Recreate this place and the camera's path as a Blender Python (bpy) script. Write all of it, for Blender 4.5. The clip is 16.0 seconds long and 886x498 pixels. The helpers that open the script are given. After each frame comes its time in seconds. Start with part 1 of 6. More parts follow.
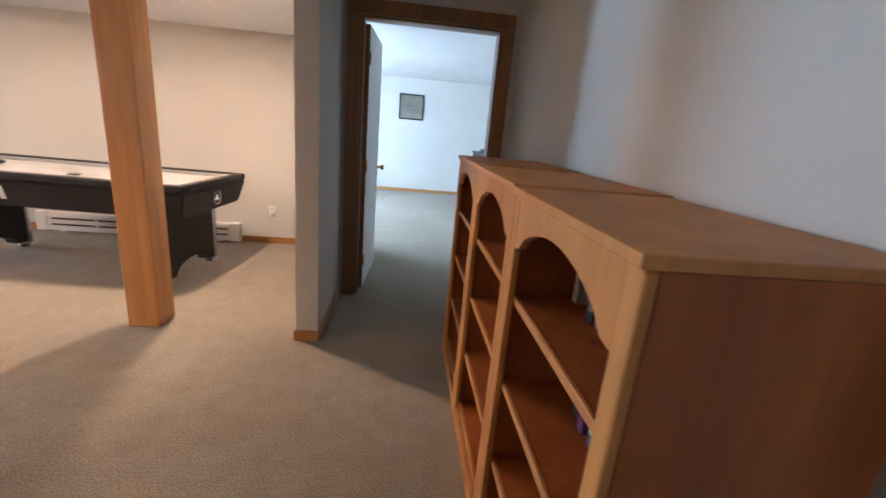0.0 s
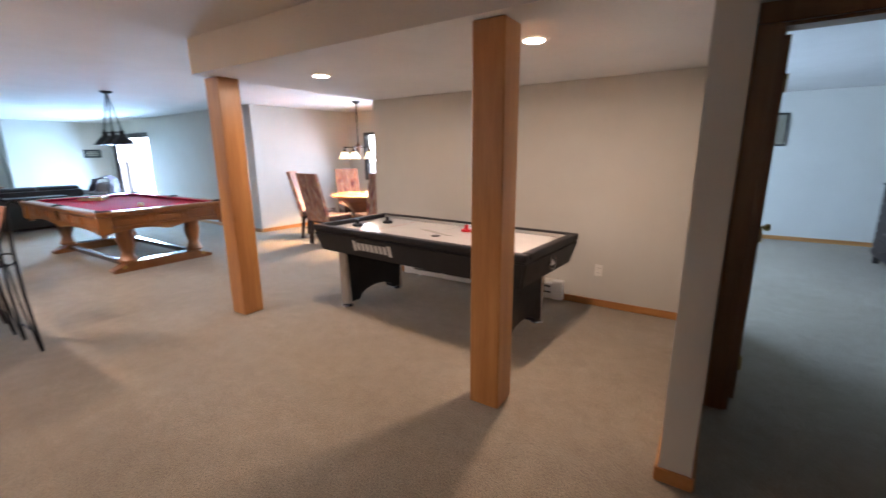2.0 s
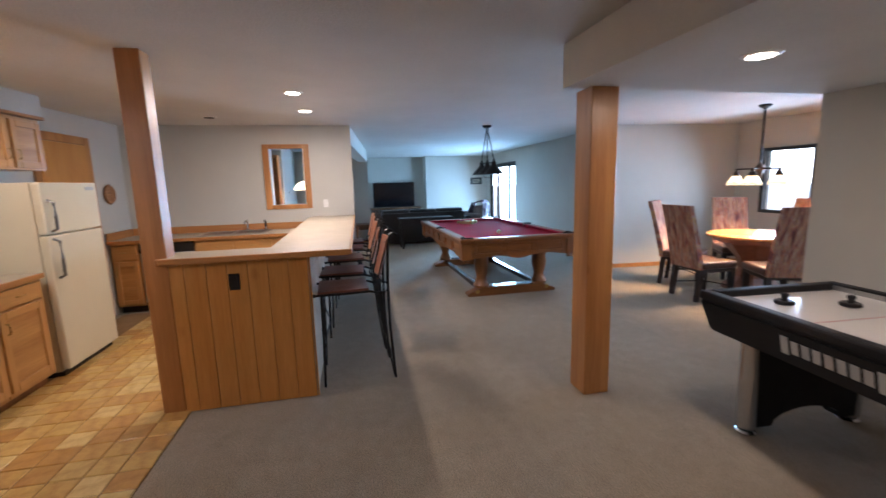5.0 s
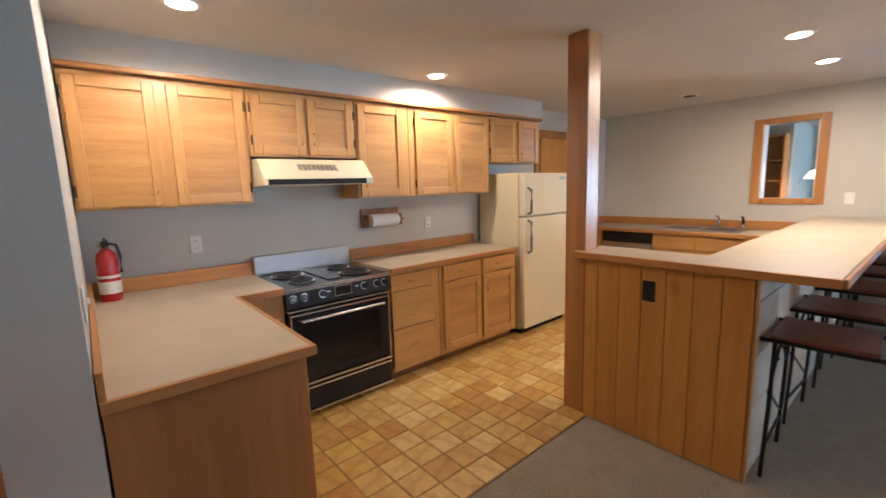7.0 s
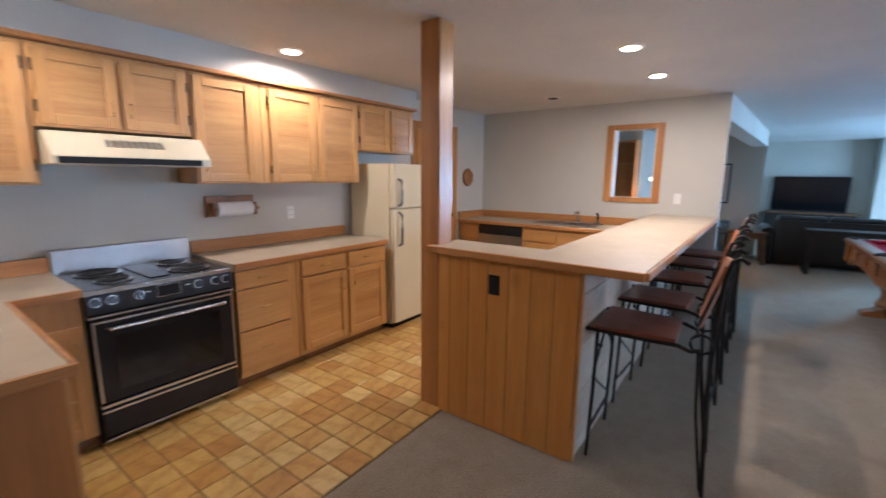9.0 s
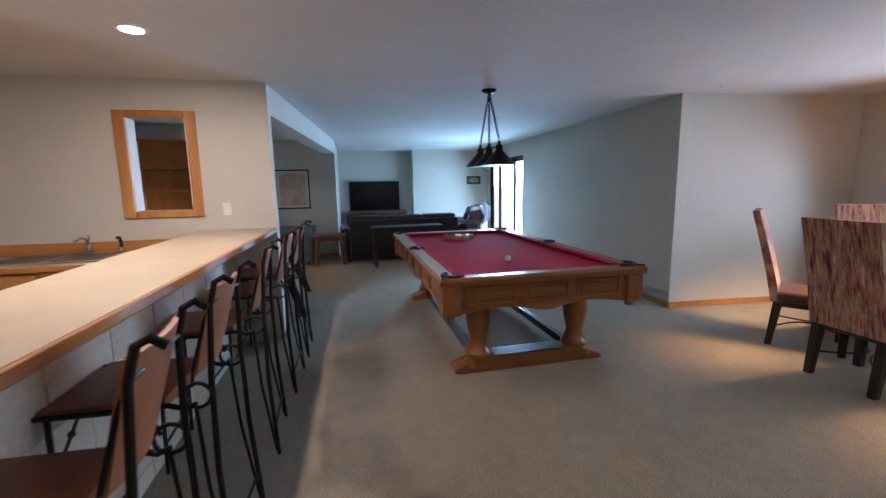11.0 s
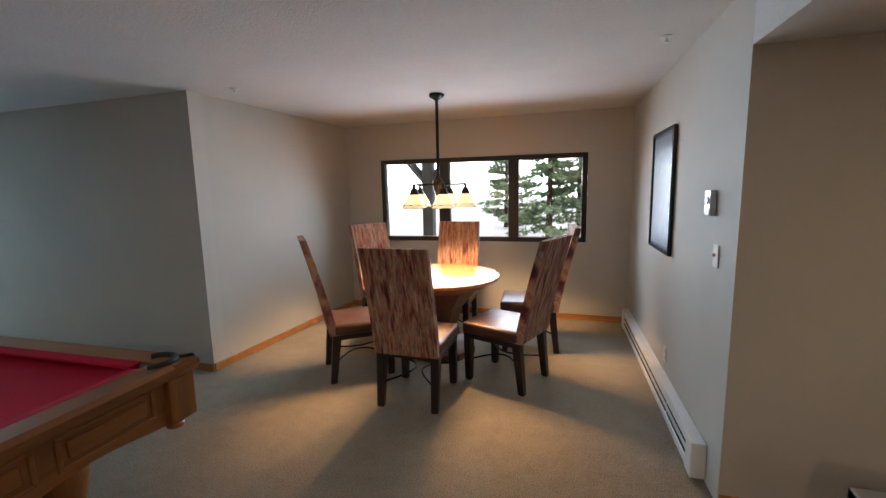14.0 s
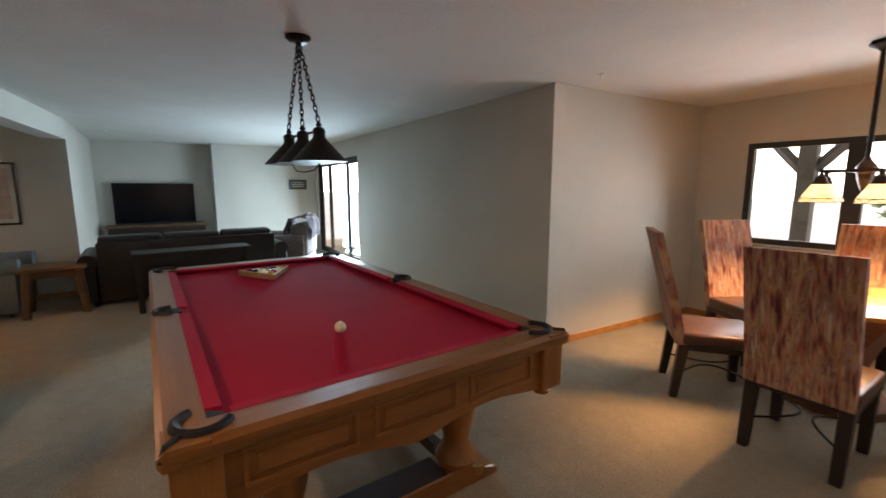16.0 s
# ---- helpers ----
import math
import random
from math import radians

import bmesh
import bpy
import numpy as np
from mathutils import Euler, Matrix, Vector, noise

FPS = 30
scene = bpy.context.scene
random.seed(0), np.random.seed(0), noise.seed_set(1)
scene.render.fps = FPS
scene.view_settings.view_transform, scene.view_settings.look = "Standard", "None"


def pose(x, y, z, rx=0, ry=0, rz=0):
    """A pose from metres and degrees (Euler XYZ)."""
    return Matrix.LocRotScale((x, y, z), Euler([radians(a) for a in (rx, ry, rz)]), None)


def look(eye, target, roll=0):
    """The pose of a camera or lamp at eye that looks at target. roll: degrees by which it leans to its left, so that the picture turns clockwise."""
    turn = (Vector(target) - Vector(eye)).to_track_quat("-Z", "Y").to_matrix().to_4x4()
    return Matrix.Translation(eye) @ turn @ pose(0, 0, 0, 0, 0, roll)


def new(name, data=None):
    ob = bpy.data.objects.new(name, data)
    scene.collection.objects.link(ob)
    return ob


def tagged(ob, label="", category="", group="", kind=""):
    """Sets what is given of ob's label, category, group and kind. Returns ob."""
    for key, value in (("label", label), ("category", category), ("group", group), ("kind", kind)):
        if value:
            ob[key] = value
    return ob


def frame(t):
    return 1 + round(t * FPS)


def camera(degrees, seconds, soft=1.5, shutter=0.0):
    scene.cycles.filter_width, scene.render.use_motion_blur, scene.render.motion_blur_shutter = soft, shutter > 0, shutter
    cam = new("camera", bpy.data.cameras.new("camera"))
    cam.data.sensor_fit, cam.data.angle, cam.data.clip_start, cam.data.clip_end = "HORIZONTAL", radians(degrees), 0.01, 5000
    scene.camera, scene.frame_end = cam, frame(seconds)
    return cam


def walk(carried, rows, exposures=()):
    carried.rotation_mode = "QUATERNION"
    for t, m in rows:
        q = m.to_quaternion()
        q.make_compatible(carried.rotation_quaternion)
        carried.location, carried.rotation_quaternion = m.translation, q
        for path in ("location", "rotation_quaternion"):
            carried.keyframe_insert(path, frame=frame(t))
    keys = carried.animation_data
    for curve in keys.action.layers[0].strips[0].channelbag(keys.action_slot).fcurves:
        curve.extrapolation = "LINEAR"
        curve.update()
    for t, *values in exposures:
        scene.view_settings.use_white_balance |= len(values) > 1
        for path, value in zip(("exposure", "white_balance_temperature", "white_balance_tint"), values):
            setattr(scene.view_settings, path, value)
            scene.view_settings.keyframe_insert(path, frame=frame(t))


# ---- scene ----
cam = camera(93.3, 16.0, 1.5, 0.25)
PATH = [
    (0, (-0.012, 0.172, 1.319), (0.186, 2.09, 0.788), 5.1),
    (0.5, (-0.113, 0.387, 1.379), (-0.201, 2.306, 0.822), 3.3),
    (1, (-0.296, 0.519, 1.407), (-0.448, 2.439, 0.87), 1.7),
    (1.5, (-0.464, 0.611, 1.437), (-0.897, 2.501, 0.948), -0.2),
    (2, (-0.545, 0.697, 1.465), (-1.615, 2.327, 1.021), -0.5),
    (2.5, (-0.601, 0.782, 1.484), (-2.006, 2.145, 1.076), 1.1),
    (3, (-0.735, 0.895, 1.511), (-2.226, 2.169, 1.121), 0.7),
    (3.2, (-0.844, 0.912, 1.493), (-2.332, 2.196, 1.126), 0.4),
    (5.3, (-1.748, 1.335, 1.53), (-3.725, 1.433, 1.241), -0.7),
    (5.5, (-1.84, 1.406, 1.517), (-3.817, 1.268, 1.242), 0.1),
    (6, (-2.008, 1.446, 1.532), (-3.85, 0.72, 1.243), -0.6),
    (6.5, (-2.174, 1.384, 1.52), (-3.763, 0.203, 1.233), -1.6),
    (7, (-2.308, 1.4, 1.505), (-3.59, -0.107, 1.211), -1.8),
    (7.5, (-2.404, 1.447, 1.498), (-3.486, -0.206, 1.186), -1.9),
    (8, (-2.437, 1.466, 1.502), (-3.493, -0.199, 1.165), -1.7),
    (8.5, (-2.507, 1.508, 1.507), (-3.749, -0.022, 1.166), -0.6),
    (9, (-2.612, 1.531, 1.499), (-4.204, 0.37, 1.157), 0.5),
    (9.5, (-2.856, 1.526, 1.496), (-4.761, 1.009, 1.17), 0.3),
    (10, (-3.183, 1.635, 1.453), (-5.158, 1.67, 1.138), -0.9),
    (10.2, (-3.327, 1.713, 1.455), (-5.295, 1.884, 1.141), -1.2),
    (12.3, (-4.595, 2.262, 1.471), (-6.271, 3.306, 1.155), -0.7),
    (12.5, (-4.666, 2.332, 1.503), (-6.189, 3.588, 1.183), -1.4),
    (13, (-4.773, 2.521, 1.562), (-5.886, 4.151, 1.242), -2.1),
    (13.5, (-4.909, 2.606, 1.551), (-5.594, 4.462, 1.256), -1.4),
    (14, (-4.989, 2.654, 1.542), (-5.522, 4.561, 1.263), -1.2),
    (14.5, (-5.032, 2.69, 1.538), (-5.77, 4.527, 1.256), -0.9),
    (15, (-5.106, 2.691, 1.509), (-6.209, 4.336, 1.232), -0.5),
    (15.5, (-5.187, 2.657, 1.503), (-6.628, 4.013, 1.212), -0.2),
    (16, (-5.357, 2.555, 1.487), (-6.983, 3.683, 1.195), 0.0),
]
EXPOSURES = [(0, 1.78, 6300, 26), (0.5, 1.45, 6000, 27), (1.0, 1.36, 5800, 27), (1.5, 1.3, 5900, 27), (2.0, 0.95, 6100, 25), (3.0, 0.43, 6400, 24), (5.5, 0.04, 5550, 20), (6.5, 0.08, 6200, 20), (7.0, 0.19, 6300, 19), (8.0, 0.24, 6100, 19), (9.0, 0.1, 5600, 20), (10.0, -0.14, 5850, 24), (12.5, -0.32, 6200, 19), (14.0, -0.66, 6850, 20), (15.0, -0.6, 7100, 23), (16.0, -0.4, 8300, 26)]
walk(cam, [(t, look(e, g, r)) for t, e, g, r in PATH], EXPOSURES)

# ---- world and lamps ----
world = bpy.data.worlds.new("world")
scene.world = world
world.use_nodes = True
wt = world.node_tree
sky = wt.nodes.new("ShaderNodeTexSky")
sky.sky_type, sky.sun_disc = "NISHITA", False
sky.sun_elevation, sky.sun_rotation = radians(48), radians(200)
wt.links.new(sky.outputs["Color"], wt.nodes["Background"].inputs["Color"])
wt.nodes["Background"].inputs["Strength"].default_value = 0.12
sun = new("sun", bpy.data.lights.new("sun", "SUN"))
sun.data.energy, sun.data.angle, sun.data.color = 5.0, radians(0.6), (1, 0.95, 0.88)
sun.matrix_world = look((-30, -60, 75), (-6, 12, 0))

CEIL = 2.38
DROP = 2.11


def area(name, m, sx, sy, watts, colour):
    """An area lamp, mostly for daylight of an opening, shining along the pose's -z."""
    la = bpy.data.lights.new(name, "AREA")
    la.shape, la.size, la.size_y, la.energy, la.color = "RECTANGLE", sx, sy, watts, colour
    ob = new(name, la)
    ob.matrix_world = m
    return ob


def spot(name, x, y, z, watts, colour=(1, 0.88, 0.73), size=125, blend=0.85):
    la = bpy.data.lights.new(name, "SPOT")
    la.energy, la.color, la.spot_size, la.spot_blend, la.shadow_soft_size = watts, colour, radians(size), blend, 0.035
    ob = new(name, la)
    ob.location = (x, y, z)
    return ob


DAY = (0.50, 0.76, 1.0)
area("daylight_dining", look((-5.95, 7.60, 1.42), (-5.95, 5.0, 1.0)), 2.4, 0.95, 82, (0.62, 0.82, 1.0)).data.spread = radians(130)
area("daylight_slider", look((-13.6, 5.60, 1.05), (-10.5, 3.0, 0.35)), 0.9, 1.6, 165, (0.40, 0.73, 1.0)).data.spread = radians(112)
area("daylight_slider_wide", look((-13.6, 5.58, 0.95), (-13.4, 3.0, 0.35)), 1.9, 1.6, 150, (0.40, 0.73, 1.0))
# Added fill lamp inside the windowless west wall, standing in for bedroom daylight.
area("daylight_bedroom", look((-2.9, 6.8, 1.4), (0, 6.8, 1.0)), 2.0, 1.2, 130, DAY)
RECESSED = [(-4.55, -1.25, CEIL), (-2.76, -0.93, CEIL), (-5.82, 0.76, CEIL), (-6.79, 0.77, CEIL), (-1.54, 3.195, DROP), (-3.41, 3.24, DROP)]
for rx, ry, rz in RECESSED:
    if ry > 0:
        warm, watts = ((1, 0.77, 0.54), 14 if rx > -2 else 8.5) if rz == DROP else ((1, 0.84, 0.66), 27)
        disc = area("recessed_disc", pose(rx, ry, rz - 0.03), 0.06, 0.06, watts, warm)
        disc.data.shape = "DISK"
    else:
        spot("recessed_beam", rx, ry, rz - 0.03, 48, (1, 0.85, 0.68), 168, 0.4)


def bulb(name, x, y, z, watts, colour=(1, 0.66, 0.34), r=0.02):
    la = bpy.data.lights.new(name, "POINT")
    la.energy, la.color, la.shadow_soft_size = watts, colour, r
    new(name, la).location = (x, y, z)


for k in range(5):
    a = radians(72 * k + 8)
    bulb("chandelier_bulb", -6.05 + 0.245 * math.cos(a), 6.34 + 0.245 * math.sin(a), CEIL - 0.912, 80)
bulb("den_bulb", -10.30, 0.365, CEIL - 0.908, 85, (1, 0.88, 0.74))

# ---- materials ----
def nodes_of(name):
    m = bpy.data.materials.new(name)
    m.use_nodes = True
    nt = m.node_tree
    return m, nt, nt.nodes["Principled BSDF"]


def noise_node(nt, vec, scale, detail=4, rough=0.55):
    n = nt.nodes.new("ShaderNodeTexNoise")
    n.inputs["Scale"].default_value, n.inputs["Detail"].default_value, n.inputs["Roughness"].default_value = scale, detail, rough
    nt.links.new(vec, n.inputs["Vector"])
    return n.outputs["Fac"]


def ramp(nt, fac, stops):
    r = nt.nodes.new("ShaderNodeValToRGB")
    while len(r.color_ramp.elements) < len(stops):
        r.color_ramp.elements.new(0.5)
    for e, (p, c) in zip(r.color_ramp.elements, stops):
        e.position, e.color = p, (*c, 1)
    nt.links.new(fac, r.inputs["Fac"])
    return r.outputs["Color"]


def mix(nt, kind, fac, a, b):
    n = nt.nodes.new("ShaderNodeMix")
    n.data_type, n.blend_type = "RGBA", kind
    for sock, v in (("Factor", fac), (6, a), (7, b)):
        s = n.inputs[sock]
        if isinstance(v, (int, float)):
            s.default_value = v
        elif isinstance(v, tuple):
            s.default_value = (*v, 1)
        else:
            nt.links.new(v, s)
    return n.outputs[2]


def bump(nt, bs, height, strength, dist=0.01):
    b = nt.nodes.new("ShaderNodeBump")
    b.inputs["Strength"].default_value, b.inputs["Distance"].default_value = strength, dist
    nt.links.new(height, b.inputs["Height"])
    nt.links.new(b.outputs["Normal"], bs.inputs["Normal"])


def coords(nt, stretch=(1, 1, 1)):
    tc, mp = nt.nodes.new("ShaderNodeTexCoord"), nt.nodes.new("ShaderNodeMapping")
    mp.inputs["Scale"].default_value = stretch
    nt.links.new(tc.outputs["Object"], mp.inputs["Vector"])
    return mp.outputs["Vector"]


def surface(name, a, b, big=2.0, fine=60, rough=0.6, metal=0.0, relief=0.1, dist=0.004, grain=0.15, coat=0.0, spec=0.5):
    """A surface that drifts from colour a to b in patches, with a fine grain and relief."""
    m, nt, bs = nodes_of(name)
    v = coords(nt)
    col = ramp(nt, noise_node(nt, v, big, 5), [(0.3, a), (0.7, b)])
    f = noise_node(nt, v, fine, 3)
    g = ramp(nt, f, [(0.25, (1 - grain,) * 3), (0.75, (1 + 0 * grain,) * 3)])
    nt.links.new(mix(nt, "MULTIPLY", 1.0, col, g), bs.inputs["Base Color"])
    rr = nt.nodes.new("ShaderNodeMapRange")
    rr.inputs["To Min"].default_value, rr.inputs["To Max"].default_value = max(rough - 0.1, 0.02), min(rough + 0.1, 1)
    nt.links.new(noise_node(nt, v, big * 3, 3), rr.inputs["Value"])
    nt.links.new(rr.outputs["Result"], bs.inputs["Roughness"])
    bs.inputs["Metallic"].default_value, bs.inputs["Coat Weight"].default_value, bs.inputs["Specular IOR Level"].default_value = metal, coat, spec
    if relief:
        bump(nt, bs, f, relief, dist)
    return m


def wood(name, dark, light, axis="z", ring=14, rough=0.42, knots=0.0, coat=0.15, tone=0.25):
    """Boards with the grain along an axis; the tone shifts from piece to piece."""
    m, nt, bs = nodes_of(name)
    st = {"x": (0.07, 1, 1), "y": (1, 0.07, 1), "z": (1, 1, 0.07)}[axis]
    oi = nt.nodes.new("ShaderNodeObjectInfo")
    shift = nt.nodes.new("ShaderNodeVectorMath")
    shift.operation = "MULTIPLY_ADD"
    shift.inputs[1].default_value = (17.3, 11.1, 5.7)
    nt.links.new(oi.outputs["Random"], shift.inputs[0])
    nt.links.new(coords(nt, st), shift.inputs[2])
    v = shift.outputs["Vector"]
    a = noise_node(nt, v, ring, 4, 0.6)
    b = noise_node(nt, v, ring * 9, 3, 0.7)
    col = ramp(nt, a, [(0.28, dark), (0.5, tuple((p + q) / 2 for p, q in zip(dark, light))), (0.68, light)])
    col = mix(nt, "MULTIPLY", 0.5, col, ramp(nt, b, [(0.3, (0.72, 0.68, 0.62)), (0.65, (1, 1, 1))]))
    col = mix(nt, "MULTIPLY", tone, col, ramp(nt, oi.outputs["Random"], [(0.0, (0.72, 0.66, 0.6)), (1.0, (1, 1, 1))]))
    if knots:
        vo = nt.nodes.new("ShaderNodeTexVoronoi")
        vo.inputs["Scale"].default_value = 2.2
        nt.links.new(coords(nt, tuple(1 if s == 1 else 0.55 for s in st)), vo.inputs["Vector"])
        col = mix(nt, "MULTIPLY", knots, col, ramp(nt, vo.outputs["Distance"], [(0.03, (0.3, 0.15, 0.07)), (0.075, (1, 1, 1))]))
    nt.links.new(col, bs.inputs["Base Color"])
    bs.inputs["Roughness"].default_value, bs.inputs["Coat Weight"].default_value, bs.inputs["Coat Roughness"].default_value = rough, coat, 0.25
    bump(nt, bs, b, 0.08, 0.002)
    return m


def glowing(name, colour, strength):
    m, nt, bs = nodes_of(name)
    bs.inputs["Base Color"].default_value = (*colour, 1)
    bs.inputs["Emission Color"].default_value = (*colour, 1)
    bs.inputs["Emission Strength"].default_value = strength
    return m


def plain(name, colour, rough=0.4, metal=0.0, coat=0.0):
    return surface(name, tuple(c * 0.86 for c in colour), colour, 6, 90, rough, metal, 0.03, 0.001, 0.06, coat)


def carpet_mat():
    m, nt, bs = nodes_of("carpet")
    v = coords(nt)
    col = ramp(nt, noise_node(nt, v, 0.9, 5, 0.6), [(0.3, (0.375, 0.312, 0.225)), (0.7, (0.475, 0.402, 0.298))])
    col = mix(nt, "MULTIPLY", 0.8, col, ramp(nt, noise_node(nt, v, 9, 4, 0.7), [(0.3, (0.78, 0.77, 0.75)), (0.65, (1, 1, 1))]))
    f = noise_node(nt, v, 140, 3, 0.8)
    col = mix(nt, "MULTIPLY", 0.9, col, ramp(nt, f, [(0.36, (0.30, 0.28, 0.26)), (0.60, (1, 1, 1))]))
    nt.links.new(col, bs.inputs["Base Color"])
    bs.inputs["Roughness"].default_value, bs.inputs["Specular IOR Level"].default_value = 1.0, 0.1
    bs.inputs["Sheen Weight"].default_value = 0.15
    bump(nt, bs, f, 0.6, 0.012)
    return m


CARPET = carpet_mat()
WALL = surface("wall_paint", (0.51, 0.495, 0.445), (0.56, 0.545, 0.49), 1.2, 130, 0.75, 0, 0.25, 0.003, 0.04, spec=0.3)
CEILM = surface("ceiling_paint", (0.62, 0.61, 0.585), (0.68, 0.67, 0.645), 1.5, 70, 0.9, 0, 0.5, 0.006, 0.07, spec=0.1)
FIR = wood("fir", (0.36, 0.145, 0.04), (0.56, 0.27, 0.085), "z", 9, 0.4, 0.55)
FIRX = wood("fir_across", (0.36, 0.145, 0.04), (0.56, 0.27, 0.085), "x", 9, 0.4, 0.2)
FIRY = wood("fir_along", (0.36, 0.145, 0.04), (0.56, 0.27, 0.085), "y", 9, 0.4, 0.2)
DOORWOOD = wood("stained_casing", (0.20, 0.085, 0.03), (0.34, 0.16, 0.06), "z", 8, 0.4)
MAPLE = wood("maple", (0.49, 0.25, 0.075), (0.62, 0.345, 0.118), "x", 6, 0.38, tone=0.2)
MAPLEPANEL = wood("maple_panel", (0.43, 0.205, 0.056), (0.62, 0.345, 0.118), "x", 11, 0.4, tone=0.3)
MAPLEZ = wood("maple_upright", (0.49, 0.25, 0.075), (0.62, 0.345, 0.118), "z", 6, 0.38, tone=0.2)
PANELWOOD = wood("bar_panel", (0.50, 0.213, 0.045), (0.64, 0.315, 0.08), "z", 9, 0.4, 0.25, tone=0.35)
# Sides, backs and shelves are darker and redder than the face wood.
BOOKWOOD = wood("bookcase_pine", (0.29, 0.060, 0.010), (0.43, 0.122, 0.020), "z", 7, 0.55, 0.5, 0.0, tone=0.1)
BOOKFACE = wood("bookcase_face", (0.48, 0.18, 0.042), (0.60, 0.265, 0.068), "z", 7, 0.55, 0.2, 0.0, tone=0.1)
LAMINATE = surface("laminate", (0.42, 0.35, 0.25), (0.48, 0.405, 0.295), 3, 240, 0.42, 0, 0.05, 0.001, 0.12)
BLACK = surface("black_enamel", (0.012, 0.012, 0.014), (0.02, 0.02, 0.023), 3, 80, 0.22, 0, 0.03, 0.001, 0.1, 0.0, 0.35)
BLACKMATT = surface("black_laminate", (0.014, 0.014, 0.016), (0.025, 0.025, 0.027), 3, 120, 0.5, 0, 0.1, 0.001, 0.2, spec=0.2)
IRON = surface("wrought_iron", (0.015, 0.013, 0.012), (0.03, 0.026, 0.022), 8, 90, 0.5, 0.7, 0.2, 0.002, 0.2)
BRONZEDARK = surface("aged_bronze", (0.05, 0.03, 0.02), (0.11, 0.06, 0.035), 9, 120, 0.4, 0.8, 0.1, 0.001, 0.2)
CHROME = surface("chrome", (0.55, 0.55, 0.56), (0.65, 0.65, 0.66), 4, 200, 0.22, 1.0, 0.03, 0.001, 0.08)
STEEL = surface("brushed_steel", (0.45, 0.45, 0.45), (0.55, 0.55, 0.54), 4, 200, 0.33, 1.0, 0.05, 0.001, 0.1)
BRONZE = surface("dark_bronze", (0.05, 0.035, 0.02), (0.09, 0.06, 0.035), 6, 200, 0.4, 0.9, 0.05, 0.001, 0.15)
BRASS = surface("brass", (0.45, 0.30, 0.10), (0.55, 0.38, 0.15), 6, 200, 0.3, 1.0, 0.03, 0.001, 0.1)
CREAM = surface("almond_enamel", (0.66, 0.59, 0.41), (0.71, 0.64, 0.46), 2, 260, 0.38, 0, 0.12, 0.001, 0.04)
WHITE = surface("white_plastic", (0.72, 0.71, 0.68), (0.78, 0.77, 0.74), 3, 120, 0.4, 0, 0.03, 0.001, 0.04)
LEATHER = surface("brown_leather", (0.16, 0.045, 0.024), (0.26, 0.08, 0.042), 5, 130, 0.38, 0, 0.3, 0.003, 0.3)
TAN = surface("saddle_leather", (0.30, 0.105, 0.045), (0.42, 0.16, 0.07), 6, 130, 0.42, 0, 0.3, 0.003, 0.25)
SOFAM = surface("dark_sofa_leather", (0.010, 0.007, 0.006), (0.021, 0.014, 0.012), 4, 110, 0.42, 0, 0.3, 0.004, 0.25)
FELT = surface("red_felt", (0.38, 0.010, 0.035), (0.45, 0.014, 0.045), 1.5, 400, 0.95, 0, 0.1, 0.001, 0.12, spec=0.1)
OAK = wood("oak", (0.185, 0.064, 0.014), (0.34, 0.135, 0.032), "y", 10, 0.33, coat=0.3, tone=0.15)
OAKX = wood("oak_along", (0.185, 0.064, 0.014), (0.34, 0.135, 0.032), "x", 10, 0.33, coat=0.3, tone=0.15)
OAKZ = wood("oak_upright", (0.185, 0.064, 0.014), (0.34, 0.135, 0.032), "z", 10, 0.33, coat=0.3, tone=0.15)
DARKWOOD = wood("espresso_wood", (0.009, 0.004, 0.003), (0.020, 0.009, 0.006), "z", 9, 0.5, coat=0.0, tone=0.1)
POLISHED = wood("polished_dark_wood", (0.020, 0.009, 0.005), (0.045, 0.02, 0.011), "x", 9, 0.2, coat=0.6, tone=0.1)
TABLETOP = wood("honey_pine_top", (0.46, 0.22, 0.06), (0.62, 0.34, 0.11), "x", 6, 0.2, coat=0.5, tone=0.1)
SKIRT = surface("tile_grout", (0.25, 0.155, 0.065), (0.33, 0.21, 0.10), 5, 160, 0.9, 0, 0.3, 0.003, 0.3)
FRAMEDARK = surface("window_frame_dark", (0.02, 0.019, 0.018), (0.034, 0.032, 0.03), 4, 90, 0.45, 0.2, 0.05, 0.001, 0.15)
ROUTER = surface("grey_armchair", (0.13, 0.17, 0.19), (0.19, 0.235, 0.255), 5, 180, 0.9, 0, 0.3, 0.004, 0.25, spec=0.2)


def glass_mat():
    m, nt, bs = nodes_of("clear_glass")
    bs.inputs["Base Color"].default_value = (0.96, 0.98, 0.97, 1)
    bs.inputs["Transmission Weight"].default_value, bs.inputs["Roughness"].default_value, bs.inputs["IOR"].default_value = 1.0, 0.0, 1.45
    return m


GLASS = glass_mat()
MIRROR = plain("mirror", (0.86, 0.87, 0.87), 0.02, 1.0)
LAMPON = glowing("lit_lens", (1.0, 0.86, 0.68), 14)


# ---- mesh helpers ----
def done(name, bm, material, smooth=False):
    me = bpy.data.meshes.new(name)
    bmesh.ops.recalc_face_normals(bm, faces=bm.faces)
    bm.to_mesh(me)
    bm.free()
    me.materials.append(material)
    if smooth:
        for p in me.polygons:
            p.use_smooth = True
    return me


def soften(me):
    me.set_sharp_from_angle(angle=radians(40))


def part(name, bm, material, parent, label="", smooth=False):
    ob = new(name, done(name, bm, material, smooth))
    if smooth:
        soften(ob.data)
    ob.parent = parent
    return tagged(ob, label)


def setting(name, bm, material, label, category, smooth=False):
    ob = new(name, done(name, bm, material, smooth))
    return tagged(ob, label, category, kind="structure")


